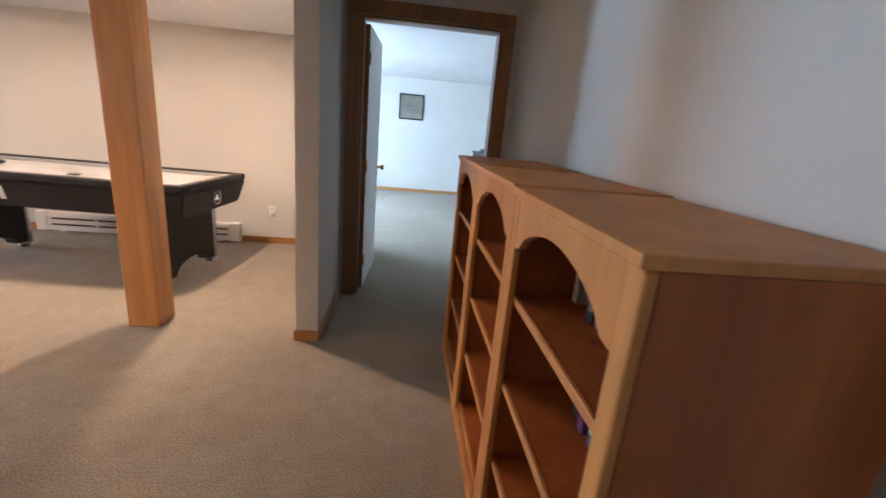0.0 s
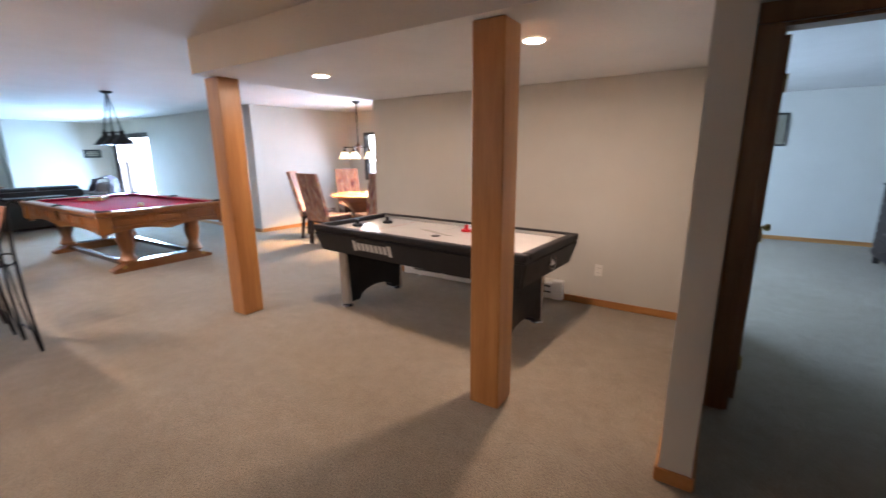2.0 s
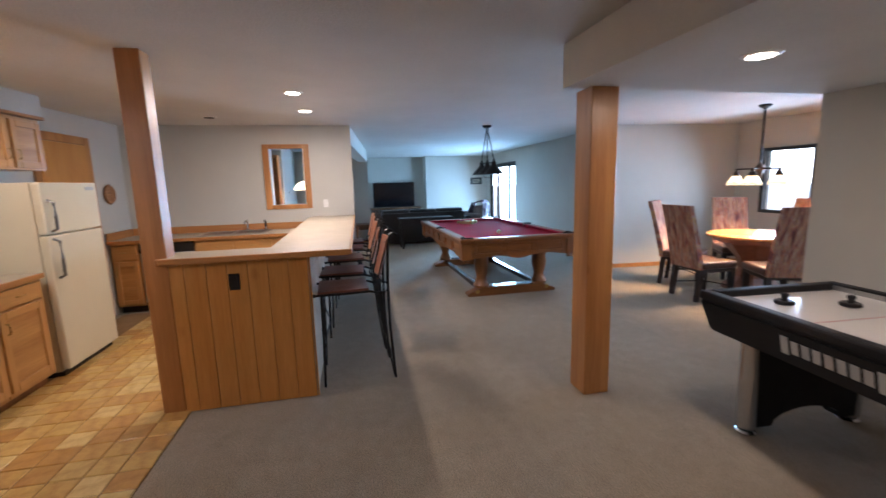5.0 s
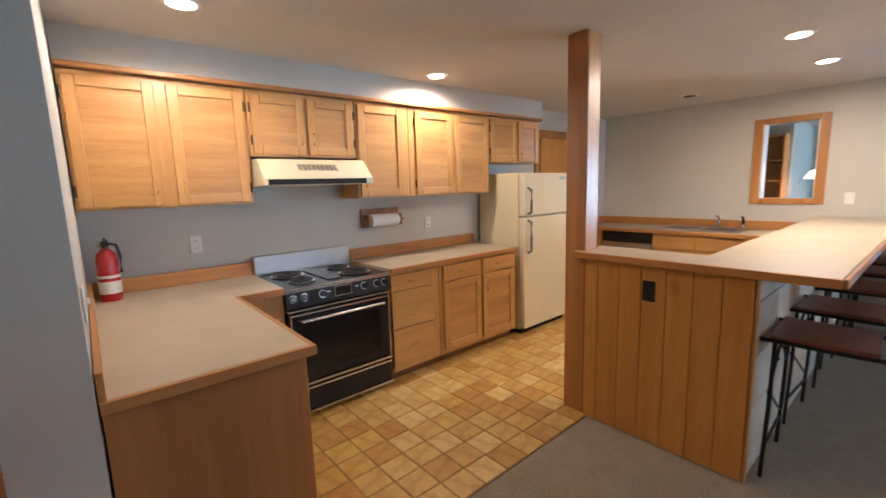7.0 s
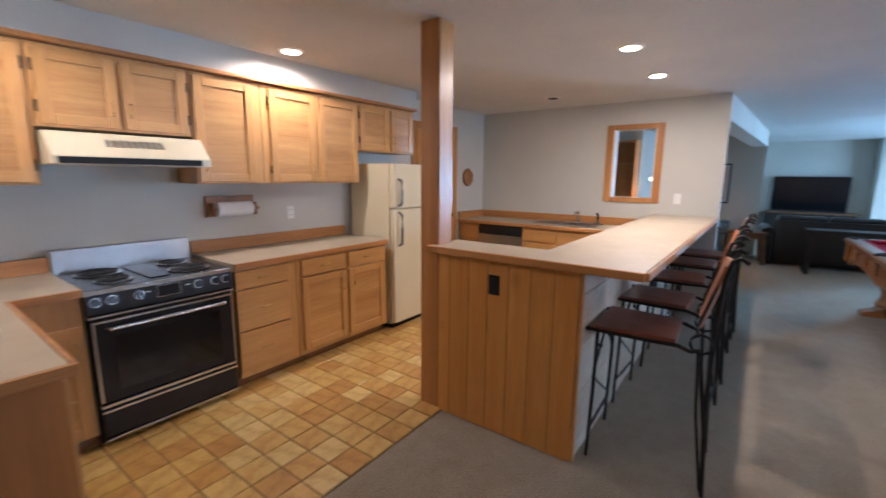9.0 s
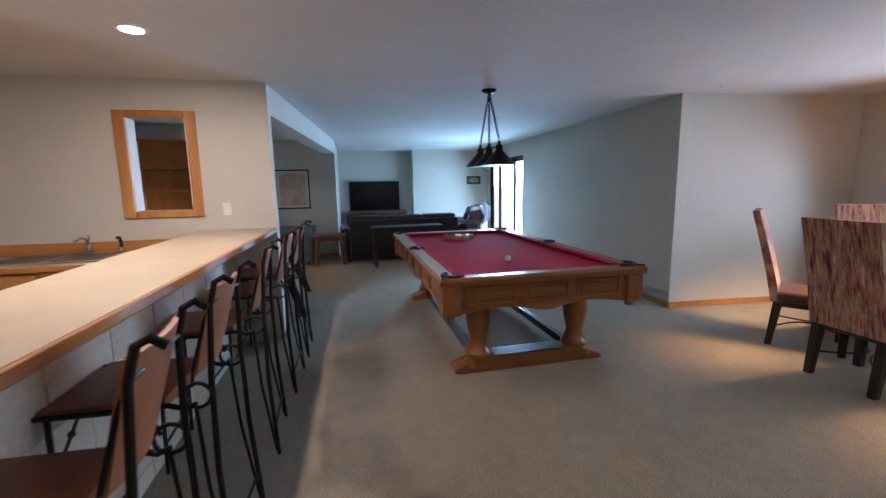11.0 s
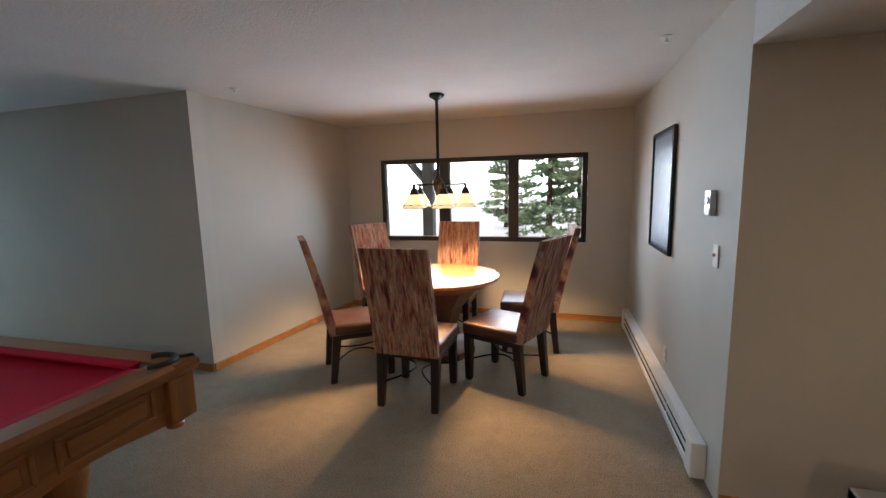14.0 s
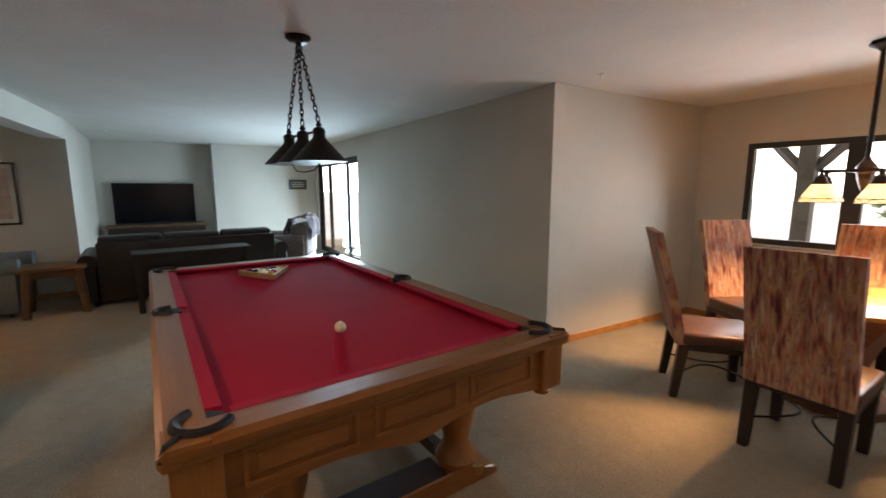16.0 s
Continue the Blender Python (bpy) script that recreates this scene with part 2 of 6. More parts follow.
def thing(name, m, label, category, group=""):
    ob = new(name)
    ob.matrix_world = m
    ob.empty_display_size = 0.1
    return tagged(ob, label, category, group)


def single(name, bm, material, m, label, category, group="", smooth=False):
    ob = new(name, done(name, bm, material, smooth))
    if smooth:
        soften(ob.data)
    ob.matrix_world = m
    return tagged(ob, label, category, group)


def box(bm, x0, y0, z0, x1, y1, z1, bev=0.0, seg=1):
    c = ((x0 + x1) / 2, (y0 + y1) / 2, (z0 + z1) / 2)
    r = bmesh.ops.create_cube(bm, size=1, matrix=Matrix.Translation(c) @ Matrix.Diagonal((abs(x1 - x0), abs(y1 - y0), abs(z1 - z0), 1)))
    if bev:
        edges = list({e for v in r["verts"] for e in v.link_edges})
        bmesh.ops.bevel(bm, geom=edges, offset=bev, segments=seg, affect="EDGES", profile=0.6)
    return bm


def B(*a, bev=0.0, seg=1):
    return box(bmesh.new(), *a, bev, seg)


def cyl(bm, p0, p1, r0, r1=None, seg=14):
    p0, p1 = Vector(p0), Vector(p1)
    d = p1 - p0
    m = Matrix.Translation((p0 + p1) / 2) @ d.to_track_quat("Z", "Y").to_matrix().to_4x4()
    bmesh.ops.create_cone(bm, cap_ends=True, segments=seg, radius1=r0, radius2=r0 if r1 is None else r1, depth=d.length, matrix=m)
    return bm


def tube(bm, pts, r, seg=8, closed=False):
    """A round bar along a line of points."""
    pts = [Vector(p) for p in pts]
    n = len(pts)
    rings = []
    for i, p in enumerate(pts):
        a = pts[i - 1] if i or closed else p
        b = pts[(i + 1) % n] if i < n - 1 or closed else p
        q = (b - a).normalized().to_track_quat("Z", "Y")
        rings.append([bm.verts.new(p + q @ Vector((r * math.cos(k * 2 * math.pi / seg), r * math.sin(k * 2 * math.pi / seg), 0))) for k in range(seg)])
    for i in range(n if closed else n - 1):
        u, w = rings[i], rings[(i + 1) % n]
        for k in range(seg):
            bm.faces.new((u[k], u[(k + 1) % seg], w[(k + 1) % seg], w[k]))
    if not closed:
        bm.faces.new(rings[0][::-1])
        bm.faces.new(rings[-1])
    return bm


def lathe(bm, prof, seg=24, at=(0, 0, 0)):
    """A turned shape from (radius, height) pairs."""
    o = Vector(at)
    rings = [[bm.verts.new(o + Vector((max(r, 1e-4) * math.cos(k * 2 * math.pi / seg), max(r, 1e-4) * math.sin(k * 2 * math.pi / seg), z))) for k in range(seg)] for r, z in prof]
    for u, w in zip(rings, rings[1:]):
        for k in range(seg):
            bm.faces.new((u[k], u[(k + 1) % seg], w[(k + 1) % seg], w[k]))
    bm.faces.new(rings[0][::-1])
    bm.faces.new(rings[-1])
    return bm


def prism(bm, outline, axis, a, b):
    """A flat outline of 2D points pushed through from a to b along an axis."""
    def at(p, t):
        return {"x": (t, p[0], p[1]), "y": (p[0], t, p[1]), "z": (p[0], p[1], t)}[axis]
    lo, hi = [bm.verts.new(at(p, a)) for p in outline], [bm.verts.new(at(p, b)) for p in outline]
    n = len(outline)
    for k in range(n):
        bm.faces.new((lo[k], lo[(k + 1) % n], hi[(k + 1) % n], hi[k]))
    bm.faces.new(lo[::-1])
    bm.faces.new(hi)
    return bm


def arc(cx, cy, r, a0, a1, n):
    return [(cx + r * math.cos(radians(a0 + (a1 - a0) * k / n)), cy + r * math.sin(radians(a0 + (a1 - a0) * k / n))) for k in range(n + 1)]


def wall(name, p0, p1, thick, z0, z1, label, holes=()):
    """A wall from p0 to p1, its thickness to the line's right, with openings (s0, s1, z0, z1) along it."""
    d = Vector((p1[0] - p0[0], p1[1] - p0[1]))
    ln = d.length
    bm = bmesh.new()
    xs = sorted({0, ln, *[h[0] for h in holes], *[h[1] for h in holes]})
    for a, b in zip(xs, xs[1:]):
        cut = [h for h in holes if h[0] <= (a + b) / 2 <= h[1]]
        zs = [z0]
        for h in sorted(cut, key=lambda h: h[2]):
            zs += [h[2], h[3]]
        zs.append(z1)
        for lo, hi in zip(zs[::2], zs[1::2]):
            if hi - lo > 1e-4:
                box(bm, a, -thick, lo, b, 0, hi)
    bmesh.ops.remove_doubles(bm, verts=bm.verts, dist=1e-4)
    bm.transform(Matrix.Translation((*p0, 0)) @ Matrix.Rotation(math.atan2(d.y, d.x), 4, "Z"))
    return setting(name, bm, WALL, label, "wall")

# ---- floor, walls and ceilings ----
YS = -1.84          # kitchen south wall
XK = -2.27          # kitchen east wall
XM = -8.03          # mirror wall
setting("floor", B(-17.0, -4.2, -0.12, 2.4, 10.4, 0), CARPET, "beige cut-pile carpet over the whole lower floor", "floor")
setting("ceiling", B(-17.0, -4.2, CEIL, 2.4, 10.4, CEIL + 0.12), CEILM, "off-white lightly textured painted ceiling", "ceiling")
setting("ceiling_drop", B(-4.23, 2.615, DROP, -0.63, 4.76, CEIL - 0.003), CEILM, "lowered painted ceiling over the air hockey table", "ceiling")
PLAIN = "smooth wall painted pale warm grey"
wall("wall_kitchen_south", (XM, -1.70), (XK + 0.14, -1.865), 0.14, 0, CEIL, PLAIN)
wall("wall_kitchen_east", (XK, -1.862), (XK, -0.10), 0.14, 0, CEIL, PLAIN)
wall("wall_hall_south", (XK + 0.14, -0.10), (0.745, -0.10), 0.14, 0, CEIL, PLAIN)
wall("wall_pass_through", (XM, -1.85), (XM, 1.27), -0.14, 0, CEIL, PLAIN, [(1.98, 2.44, 1.27, 2.06)])
wall("wall_east", (0.745, -0.10), (0.745, 3.40), 0.14, 0, CEIL, PLAIN)
wall("wall_bedroom_door", (-0.50, 3.40), (0.885, 3.40), -0.13, 0, CEIL, PLAIN, [(0.12, 1.11, 0, 2.06)])
wall("wall_stub", (-0.63, 2.60), (-0.63, 4.76), 0.13, 0, CEIL, PLAIN)
wall("wall_air_hockey", (-4.23, 4.76), (-0.50, 4.76), -0.14, 0, CEIL, PLAIN)
wall("wall_nook_east", (-4.23, 4.90), (-4.23, 7.635), 0.14, 0, CEIL, PLAIN)
wall("wall_nook_north", (-8.04, 7.75), (-4.09, 7.63), -0.16, 0, CEIL, PLAIN, [(0.84, 3.355, 0.91, 1.93)])
wall("wall_nook_west", (-7.896, 5.625), (-7.69, 7.75), -0.14, 0, CEIL, PLAIN)
wall("wall_pool_north", (-15.49, 5.785), (-7.896, 5.488), -0.14, 0, CEIL, PLAIN, [(0.37, 2.93, 0.02, 2.06)])
wall("wall_television_side", (-15.31, 3.66), (-15.31, 5.78), -0.50, 0, CEIL, PLAIN)
wall("wall_television_niche", (-15.76, 1.693), (-15.76, 3.657), -0.14, 0, CEIL, PLAIN)
setting("wall_closet", B(-15.90, -4.0, 0, -12.90, 1.69, CEIL), WALL, PLAIN, "wall")
wall("wall_den_south", (-12.90, -3.2), (XM - 0.143, -3.2), 0.14, 0, CEIL, PLAIN)
setting("wall_den_east", B(XM - 0.14, -3.2, 0, XM, -1.985, CEIL), WALL, PLAIN, "wall")
setting("wall_den_closet", B(-12.897, -1.30, 0, -10.81, -0.11, CEIL), WALL, PLAIN, "wall")
beam = prism(bmesh.new(), [(XM - 0.14, 1.268), (XM - 0.14, 1.03), (-12.90, 1.45), (-12.90, 1.69)], "z", 2.12, CEIL)
setting("ceiling_beam", beam, WALL, "boxed ceiling beam painted like the walls", "beam")
# bedroom behind the doorway
wall("wall_bedroom_north", (-3.2, 9.6), (1.80, 9.6), -0.14, 0, CEIL, PLAIN)
wall("wall_bedroom_east", (1.80, 3.535), (1.80, 9.6), 0.14, 0, CEIL, PLAIN)
wall("wall_bedroom_west", (-3.2, 4.90), (-3.2, 9.6), -0.14, 0, CEIL, PLAIN)
wall("wall_bedroom_south", (0.885, 3.53), (1.80, 3.53), 0.14, 0, CEIL, PLAIN)

# trim
def strip(name, p0, p1, h=0.07, t=0.014, mat=None, label="narrow honey-coloured fir baseboard along the wall"):
    """Board on the right-hand side of the line from p0 to p1."""
    d = Vector((p1[0] - p0[0], p1[1] - p0[1]))
    bm = bmesh.new()
    box(bm, 0, -t, 0.002, d.length, 0, h, 0.003)
    bm.transform(Matrix.Translation((*p0, 0)) @ Matrix.Rotation(math.atan2(d.y, d.x), 4, "Z"))
    return setting(name, bm, mat or FIRX, label, "baseboard")


strip("baseboard_1", (-4.23, 4.757), (-0.64, 4.757))
strip("baseboard_2", (-0.633, 2.60), (-0.633, 4.74), t=-0.014)
strip("baseboard_3", (-0.644, 2.598), (-0.49, 2.598))
strip("baseboard_4", (-0.497, 2.60), (-0.497, 3.30))
strip("baseboard_5", (-7.68, 7.745), (-4.25, 7.633))
strip("baseboard_6", (-7.892, 5.49), (-7.69, 7.735))
strip("baseboard_7", (-12.6, 5.66), (-7.90, 5.478))
strip("baseboard_8", (-3.1, 9.597), (1.78, 9.597))
strip("baseboard_9", (-15.306, 3.68), (-15.306, 5.70))
strip("baseboard_10", (-2.12, -0.097), (0.68, -0.097), t=-0.014)
strip("baseboard_11", (XM - 0.14, 1.274), (XM + 0.002, 1.274), t=-0.014)
strip("baseboard_12", (-12.897, -0.09), (-12.897, 1.66))


def trim(name, bm, mat, label):
    return setting(name, bm, mat, label, "trim")


CAS = "brown-stained flat wood door casing"
trim("trim_1", B(-0.475, 3.382, 0, -0.378, 3.40, 2.058, bev=0.004), DOORWOOD, CAS)
trim("trim_2", B(0.608, 3.382, 0, 0.694, 3.40, 2.058, bev=0.004), DOORWOOD, CAS)
trim("trim_3", B(-0.475, 3.380, 2.06, 0.694, 3.40, 2.155, bev=0.004), DOORWOOD, CAS)
trim("trim_4", B(-0.379, 3.402, 0, -0.36, 3.532, 2.058, bev=0.002), DOORWOOD, "brown-stained door jamb with hinges")
trim("trim_5", B(0.59, 3.402, 0, 0.609, 3.532, 2.058, bev=0.002), DOORWOOD, "brown-stained door jamb with strike plate")
trim("trim_6", B(-0.379, 3.402, 2.041, 0.609, 3.532, 2.059, bev=0.002), DOORWOOD, "brown-stained door head jamb")


def post(name, x, y, w, top, label):
    e = thing(name, pose(x, y, 0), label, "post")
    bm = B(-w / 2, -w / 2, 0, w / 2, w / 2, top, bev=0.006)
    part("timber", bm, FIR, e)
    return e


post("timber_post", -1.575, 2.78, 0.185, DROP - 0.001, "square clear fir post below the edge of the lowered ceiling")
post("timber_post", -4.225, 2.862, 0.195, DROP - 0.001, "square fir post with a small knot near its foot")
post("timber_post", -4.701, -0.046, 0.142, CEIL - 0.001, "square fir post standing at the end of the bar")

# fixtures in the ceiling
def recessed(x, y, z, lit=True):
    e = thing("recessed_light", pose(x, y, z), "white-rimmed recessed ceiling light, switched on" if lit else "recessed ceiling light, switched off and dark", "ceiling light", "recessed lights" if lit else "")
    bm = bmesh.new()
    prof = [(0.062, -0.002), (0.064, -0.010), (0.088, -0.006), (0.092, -0.001)]
    lathe(bm, prof, 28)
    part("rim", bm, WHITE, e, smooth=True)
    bm = bmesh.new()
    cyl(bm, (0, 0, -0.013), (0, 0, -0.0105), 0.060, seg=28)
    part("lens", bm, LAMPON if lit else BLACKMATT, e)


for rx, ry, rz in RECESSED:
    recessed(rx, ry, rz)
recessed(-7.30, -0.38, CEIL, False)


def sprinkler(x, y, z=CEIL):
    bm = lathe(bmesh.new(), [(0.03, -0.001), (0.034, -0.004), (0.02, -0.012), (0.006, -0.014), (0.006, -0.03), (0.014, -0.032), (0.014, -0.035)], 16)
    single("sprinkler", bm, WHITE, pose(x, y, z), "small white ceiling sprinkler head", "sprinkler", smooth=True)


for sx, sy in ((-7.50, 5.57), (-4.42, 5.42), (-13.9, 2.07)):
    sprinkler(sx, sy)

# ---- kitchen ----
def pull(bm, x, y, z, ln=0.08, upright=True):
    """A small bow handle standing off a face that looks to +y."""
    d = Vector((0, 0, ln / 2)) if upright else Vector((ln / 2, 0, 0))
    c = Vector((x, y, z))
    o = Vector((0, 0.022, 0))
    tube(bm, [c - d, c - d * 0.9 + o * 0.8, c - d * 0.5 + o, c + d * 0.5 + o, c + d * 0.9 + o * 0.8, c + d], 0.0045, 6)
    return bm


def panel_door(parent, x0, x1, z0, z1, y, hx=None, hz=None, hinge=None):
    """A framed door with a sunk panel on a face that looks to +y."""
    w = 0.056
    d = part("door", B(x0 + w - 0.006, y, z0 + w - 0.006, x1 - w + 0.006, y + 0.008, z1 - w + 0.006), MAPLEPANEL, parent)
    for a, b in ((x0, x0 + w), (x1 - w, x1)):
        part("stile", B(a, y, z0, b, y + 0.021, z1, bev=0.003), MAPLEZ, d)
    for a, b in ((z0, z0 + w), (z1 - w, z1)):
        part("rail", B(x0 + w + 0.0008, y, a, x1 - w - 0.0008, y + 0.0205, b, bev=0.003), MAPLE, d)
    if hx is not None:
        part("handle", pull(bmesh.new(), hx, y + 0.020, hz), BRASS, d, "small antique brass bow handle", True)
    if hinge is not None:
        for hz2 in (z0 + 0.09, z1 - 0.09):
            part("hinge", cyl(bmesh.new(), (hinge, y + 0.016, hz2 - 0.03), (hinge, y + 0.016, hz2 + 0.03), 0.0075, seg=8), BRONZE, d, "dark bronze hinge")
    return d


def drawer(parent, x0, x1, z0, z1, y):
    d = part("drawer", B(x0, y, z0, x1, y + 0.019, z1, bev=0.003), MAPLE, parent)
    part("handle", pull(bmesh.new(), (x0 + x1) / 2, y + 0.018, (z0 + z1) / 2, 0.075, False), BRASS, d, "small antique brass bow handle", True)


UY, UD = -1.80, 0.25
KS = pose(-2.28, UY, 0, 0, 0, -1.41)     # along the kitchen's south wall; local x runs from its east end


def upper(x0, x1, z0, label, doors):
    """A wall cabinet from x0 to x1; doors as (x0, x1, handle x, hinge x)."""
    c, w = (x0 + x1) / 2, (x1 - x0) / 2
    e = thing("wall_cabinet", KS @ pose(c + 2.28, 0, 0), label, "cabinet", "kitchen wall cabinets")
    part("body", B(-w, -0.05, z0 - 0.014, w, UD, 2.165, bev=0.002), MAPLEZ, e)
    for a, b, h, k in doors:
        panel_door(e, a - c, b - c, z0, 2.138, UD + 0.001, h - c, z0 + 0.11, None if k is None else k - c)
    return e


upper(-3.178, -2.285, 1.449, "wide maple wall cabinet with two framed doors", [(-3.158, -2.752, -2.79, -3.165), (-2.692, -2.300, -2.655, -2.293)])
upper(-3.945, -3.182, 1.755, "short maple wall cabinet above the range hood", [(-3.924, -3.578, -3.61, -3.931), (-3.553, -3.204, -3.525, -3.197)])
upper(-4.435, -3.949, 1.449, "maple wall cabinet with one framed door", [(-4.369, -3.967, -4.005, None)])
upper(-5.378, -4.439, 1.449, "maple wall cabinet with two framed doors", [(-5.362, -4.949, -4.985, None), (-4.907, -4.499, -4.872, -4.492)])
upper(-6.15, -5.382, 1.742, "short maple wall cabinet above the refrigerator", [(-6.128, -5.803, -5.835, None), (-5.766, -5.397, -5.735, -5.389)])
bm = B(-3.89, -0.03, 2.168, -0.004, UD + 0.045, 2.196, bev=0.005)
bm.transform(KS)
trim("trim_7", bm, FIRX, "thin wooden moulding on top of the wall cabinets")
bm = B(-3.92, -0.06, 2.198, -0.002, UD + 0.012, CEIL)
bm.transform(KS)
setting("wall_soffit", bm, WALL, "painted soffit box above the kitchen cabinets", "wall")

# range hood
e = thing("range_hood", KS @ pose(-1.297, 0, 1.545), "almond enamel range hood with a black control strip", "range hood")
bm = prism(bmesh.new(), [(0, 0), (0.46, 0), (0.46, 0.045), (0.33, 0.175), (0, 0.175)], "x", -0.385, 0.385)
bmesh.ops.bevel(bm, geom=list(bm.edges), offset=0.004, segments=1, affect="EDGES")
part("body", bm, CREAM, e)
part("control_strip", B(-0.33, 0.4605, 0.005, 0.36, 0.465, 0.040, bev=0.001), BLACKMATT, e, "black control strip")
for k in range(9):
    u = -0.13 + k * 0.032
    bm = B(u - 0.010, -0.002, -0.028, u + 0.010, 0.002, 0.028)
    bm.transform(Matrix.Translation((0, 0.389, 0.119)) @ Matrix.Rotation(radians(-45), 4, "X").inverted())
    part("vent_slot", bm, STEEL, e)

# base units; local y runs from the wall to the front
FY = -1.20


def base(x0, x1, label, doors=(), drawers=(), y0=-1.80, y1=FY):
    c, w = (x0 + x1) / 2, (x1 - x0) / 2
    e = thing("base_cabinet", pose(c, y0, 0), label, "cabinet", "kitchen base cabinets")
    d = y1 - y0
    part("body", B(-w, 0, 0.09, w, d, 0.872, bev=0.002), MAPLEZ, e)
    part("plinth", B(-w, 0, 0.001, w, d - 0.07, 0.09), DOORWOOD, e, "brown recessed toe kick")
    for a, b, z0, z1, h in doors:
        panel_door(e, a - c, b - c, z0, z1, d + 0.001, h - c, z1 - 0.12)
    for a, b, z0, z1 in drawers:
        drawer(e, a - c, b - c, z0, z1, d + 0.001)
    return e


base(-4.46, -3.99, "maple base cabinet with three drawers", drawers=[(-4.385, -3.985, 0.735, 0.857), (-4.385, -3.985, 0.437, 0.723), (-4.385, -3.985, 0.140, 0.425)])
base(-4.955, -4.465, "maple base cabinet with a drawer above a door", [(-4.94, -4.502, 0.130, 0.712, -4.90)], [(-4.94, -4.502, 0.730, 0.857)])
base(-5.435, -4.96, "maple base cabinet with a drawer above a door", [(-5.395, -4.967, 0.130, 0.712, -5.007)], [(-5.395, -4.967, 0.730, 0.857)])
base(-3.19, -2.925, "narrow maple base cabinet beside the stove", [(-3.17, -2.95, 0.115, 0.72, -3.14)])
e = thing("base_cabinet", pose(-2.59, -1.0, 0), "long maple base cabinet with a plain brown end panel", "cabinet", "kitchen base cabinets")
part("body", B(-0.30, -0.83, 0.09, 0.305, 0.845, 0.872, bev=0.002), MAPLEZ, e)
part("end_panel", B(-0.305, 0.848, 0.002, 0.312, 0.862, 0.872, bev=0.001), wood("cherry_panel", (0.34, 0.135, 0.034), (0.47, 0.20, 0.055), "z", 5, 0.6, 0.0, 0.0, tone=0.0), e, "reddish-brown veneer end panel")
part("plinth", B(-0.24, -0.83, 0.001, 0.305, 0.845, 0.09), DARKWOOD, e)
for a, b in ((0.33, 0.82), (-0.18, 0.31)):
    bm = B(-0.325, a, 0.115, -0.306, b, 0.845, bev=0.003)
    d = part("door", bm, MAPLEZ, e)
    part("handle", tube(bmesh.new(), [(-0.325, b - 0.06, 0.66), (-0.345, b - 0.06, 0.67), (-0.345, b - 0.06, 0.73), (-0.325, b - 0.06, 0.74)], 0.0045, 6), BRASS, d)

# worktops with a wood edge
e = thing("worktop", pose(0, 0, 0), "beige laminate worktop with a wooden edge, turning the corner", "worktop")
part("top", prism(bmesh.new(), [(-2.275, -1.85), (-3.195, -1.82), (-3.195, -1.19), (-2.915, -1.19), (-2.915, -0.135), (-2.275, -0.135)], "z", 0.875, 0.912), LAMINATE, e)
for q in ((-3.195, -1.19, -2.918, -1.17), (-2.935, -1.17, -2.917, -0.135), (-2.935, -0.133, -2.275, -0.115)):
    part("edge_strip", B(q[0], q[1], 0.873, q[2], q[3], 0.9125, bev=0.002), FIRX, e, "honey-coloured wooden edge strip")
part("splashback", B(-3.195, -1.825, 0.914, -2.295, -1.803, 1.005, bev=0.002), FIRX, e)
part("splashback", B(-2.293, -1.825, 0.914, -2.274, -0.12, 1.005, bev=0.002), FIRY, e)
e = thing("worktop", pose(0, 0, 0), "beige laminate worktop with a wooden edge and splashback", "worktop")
part("top", B(-5.44, -1.79, 0.875, -3.985, -1.19, 0.912), LAMINATE, e)
part("edge_strip", B(-5.44, -1.188, 0.873, -3.985, -1.17, 0.9125, bev=0.002), FIRX, e)
bm = B(-3.16, -0.058, 0.914, -1.705, -0.034, 1.005, bev=0.002)
bm.transform(KS)
part("splashback", bm, FIRX, e)

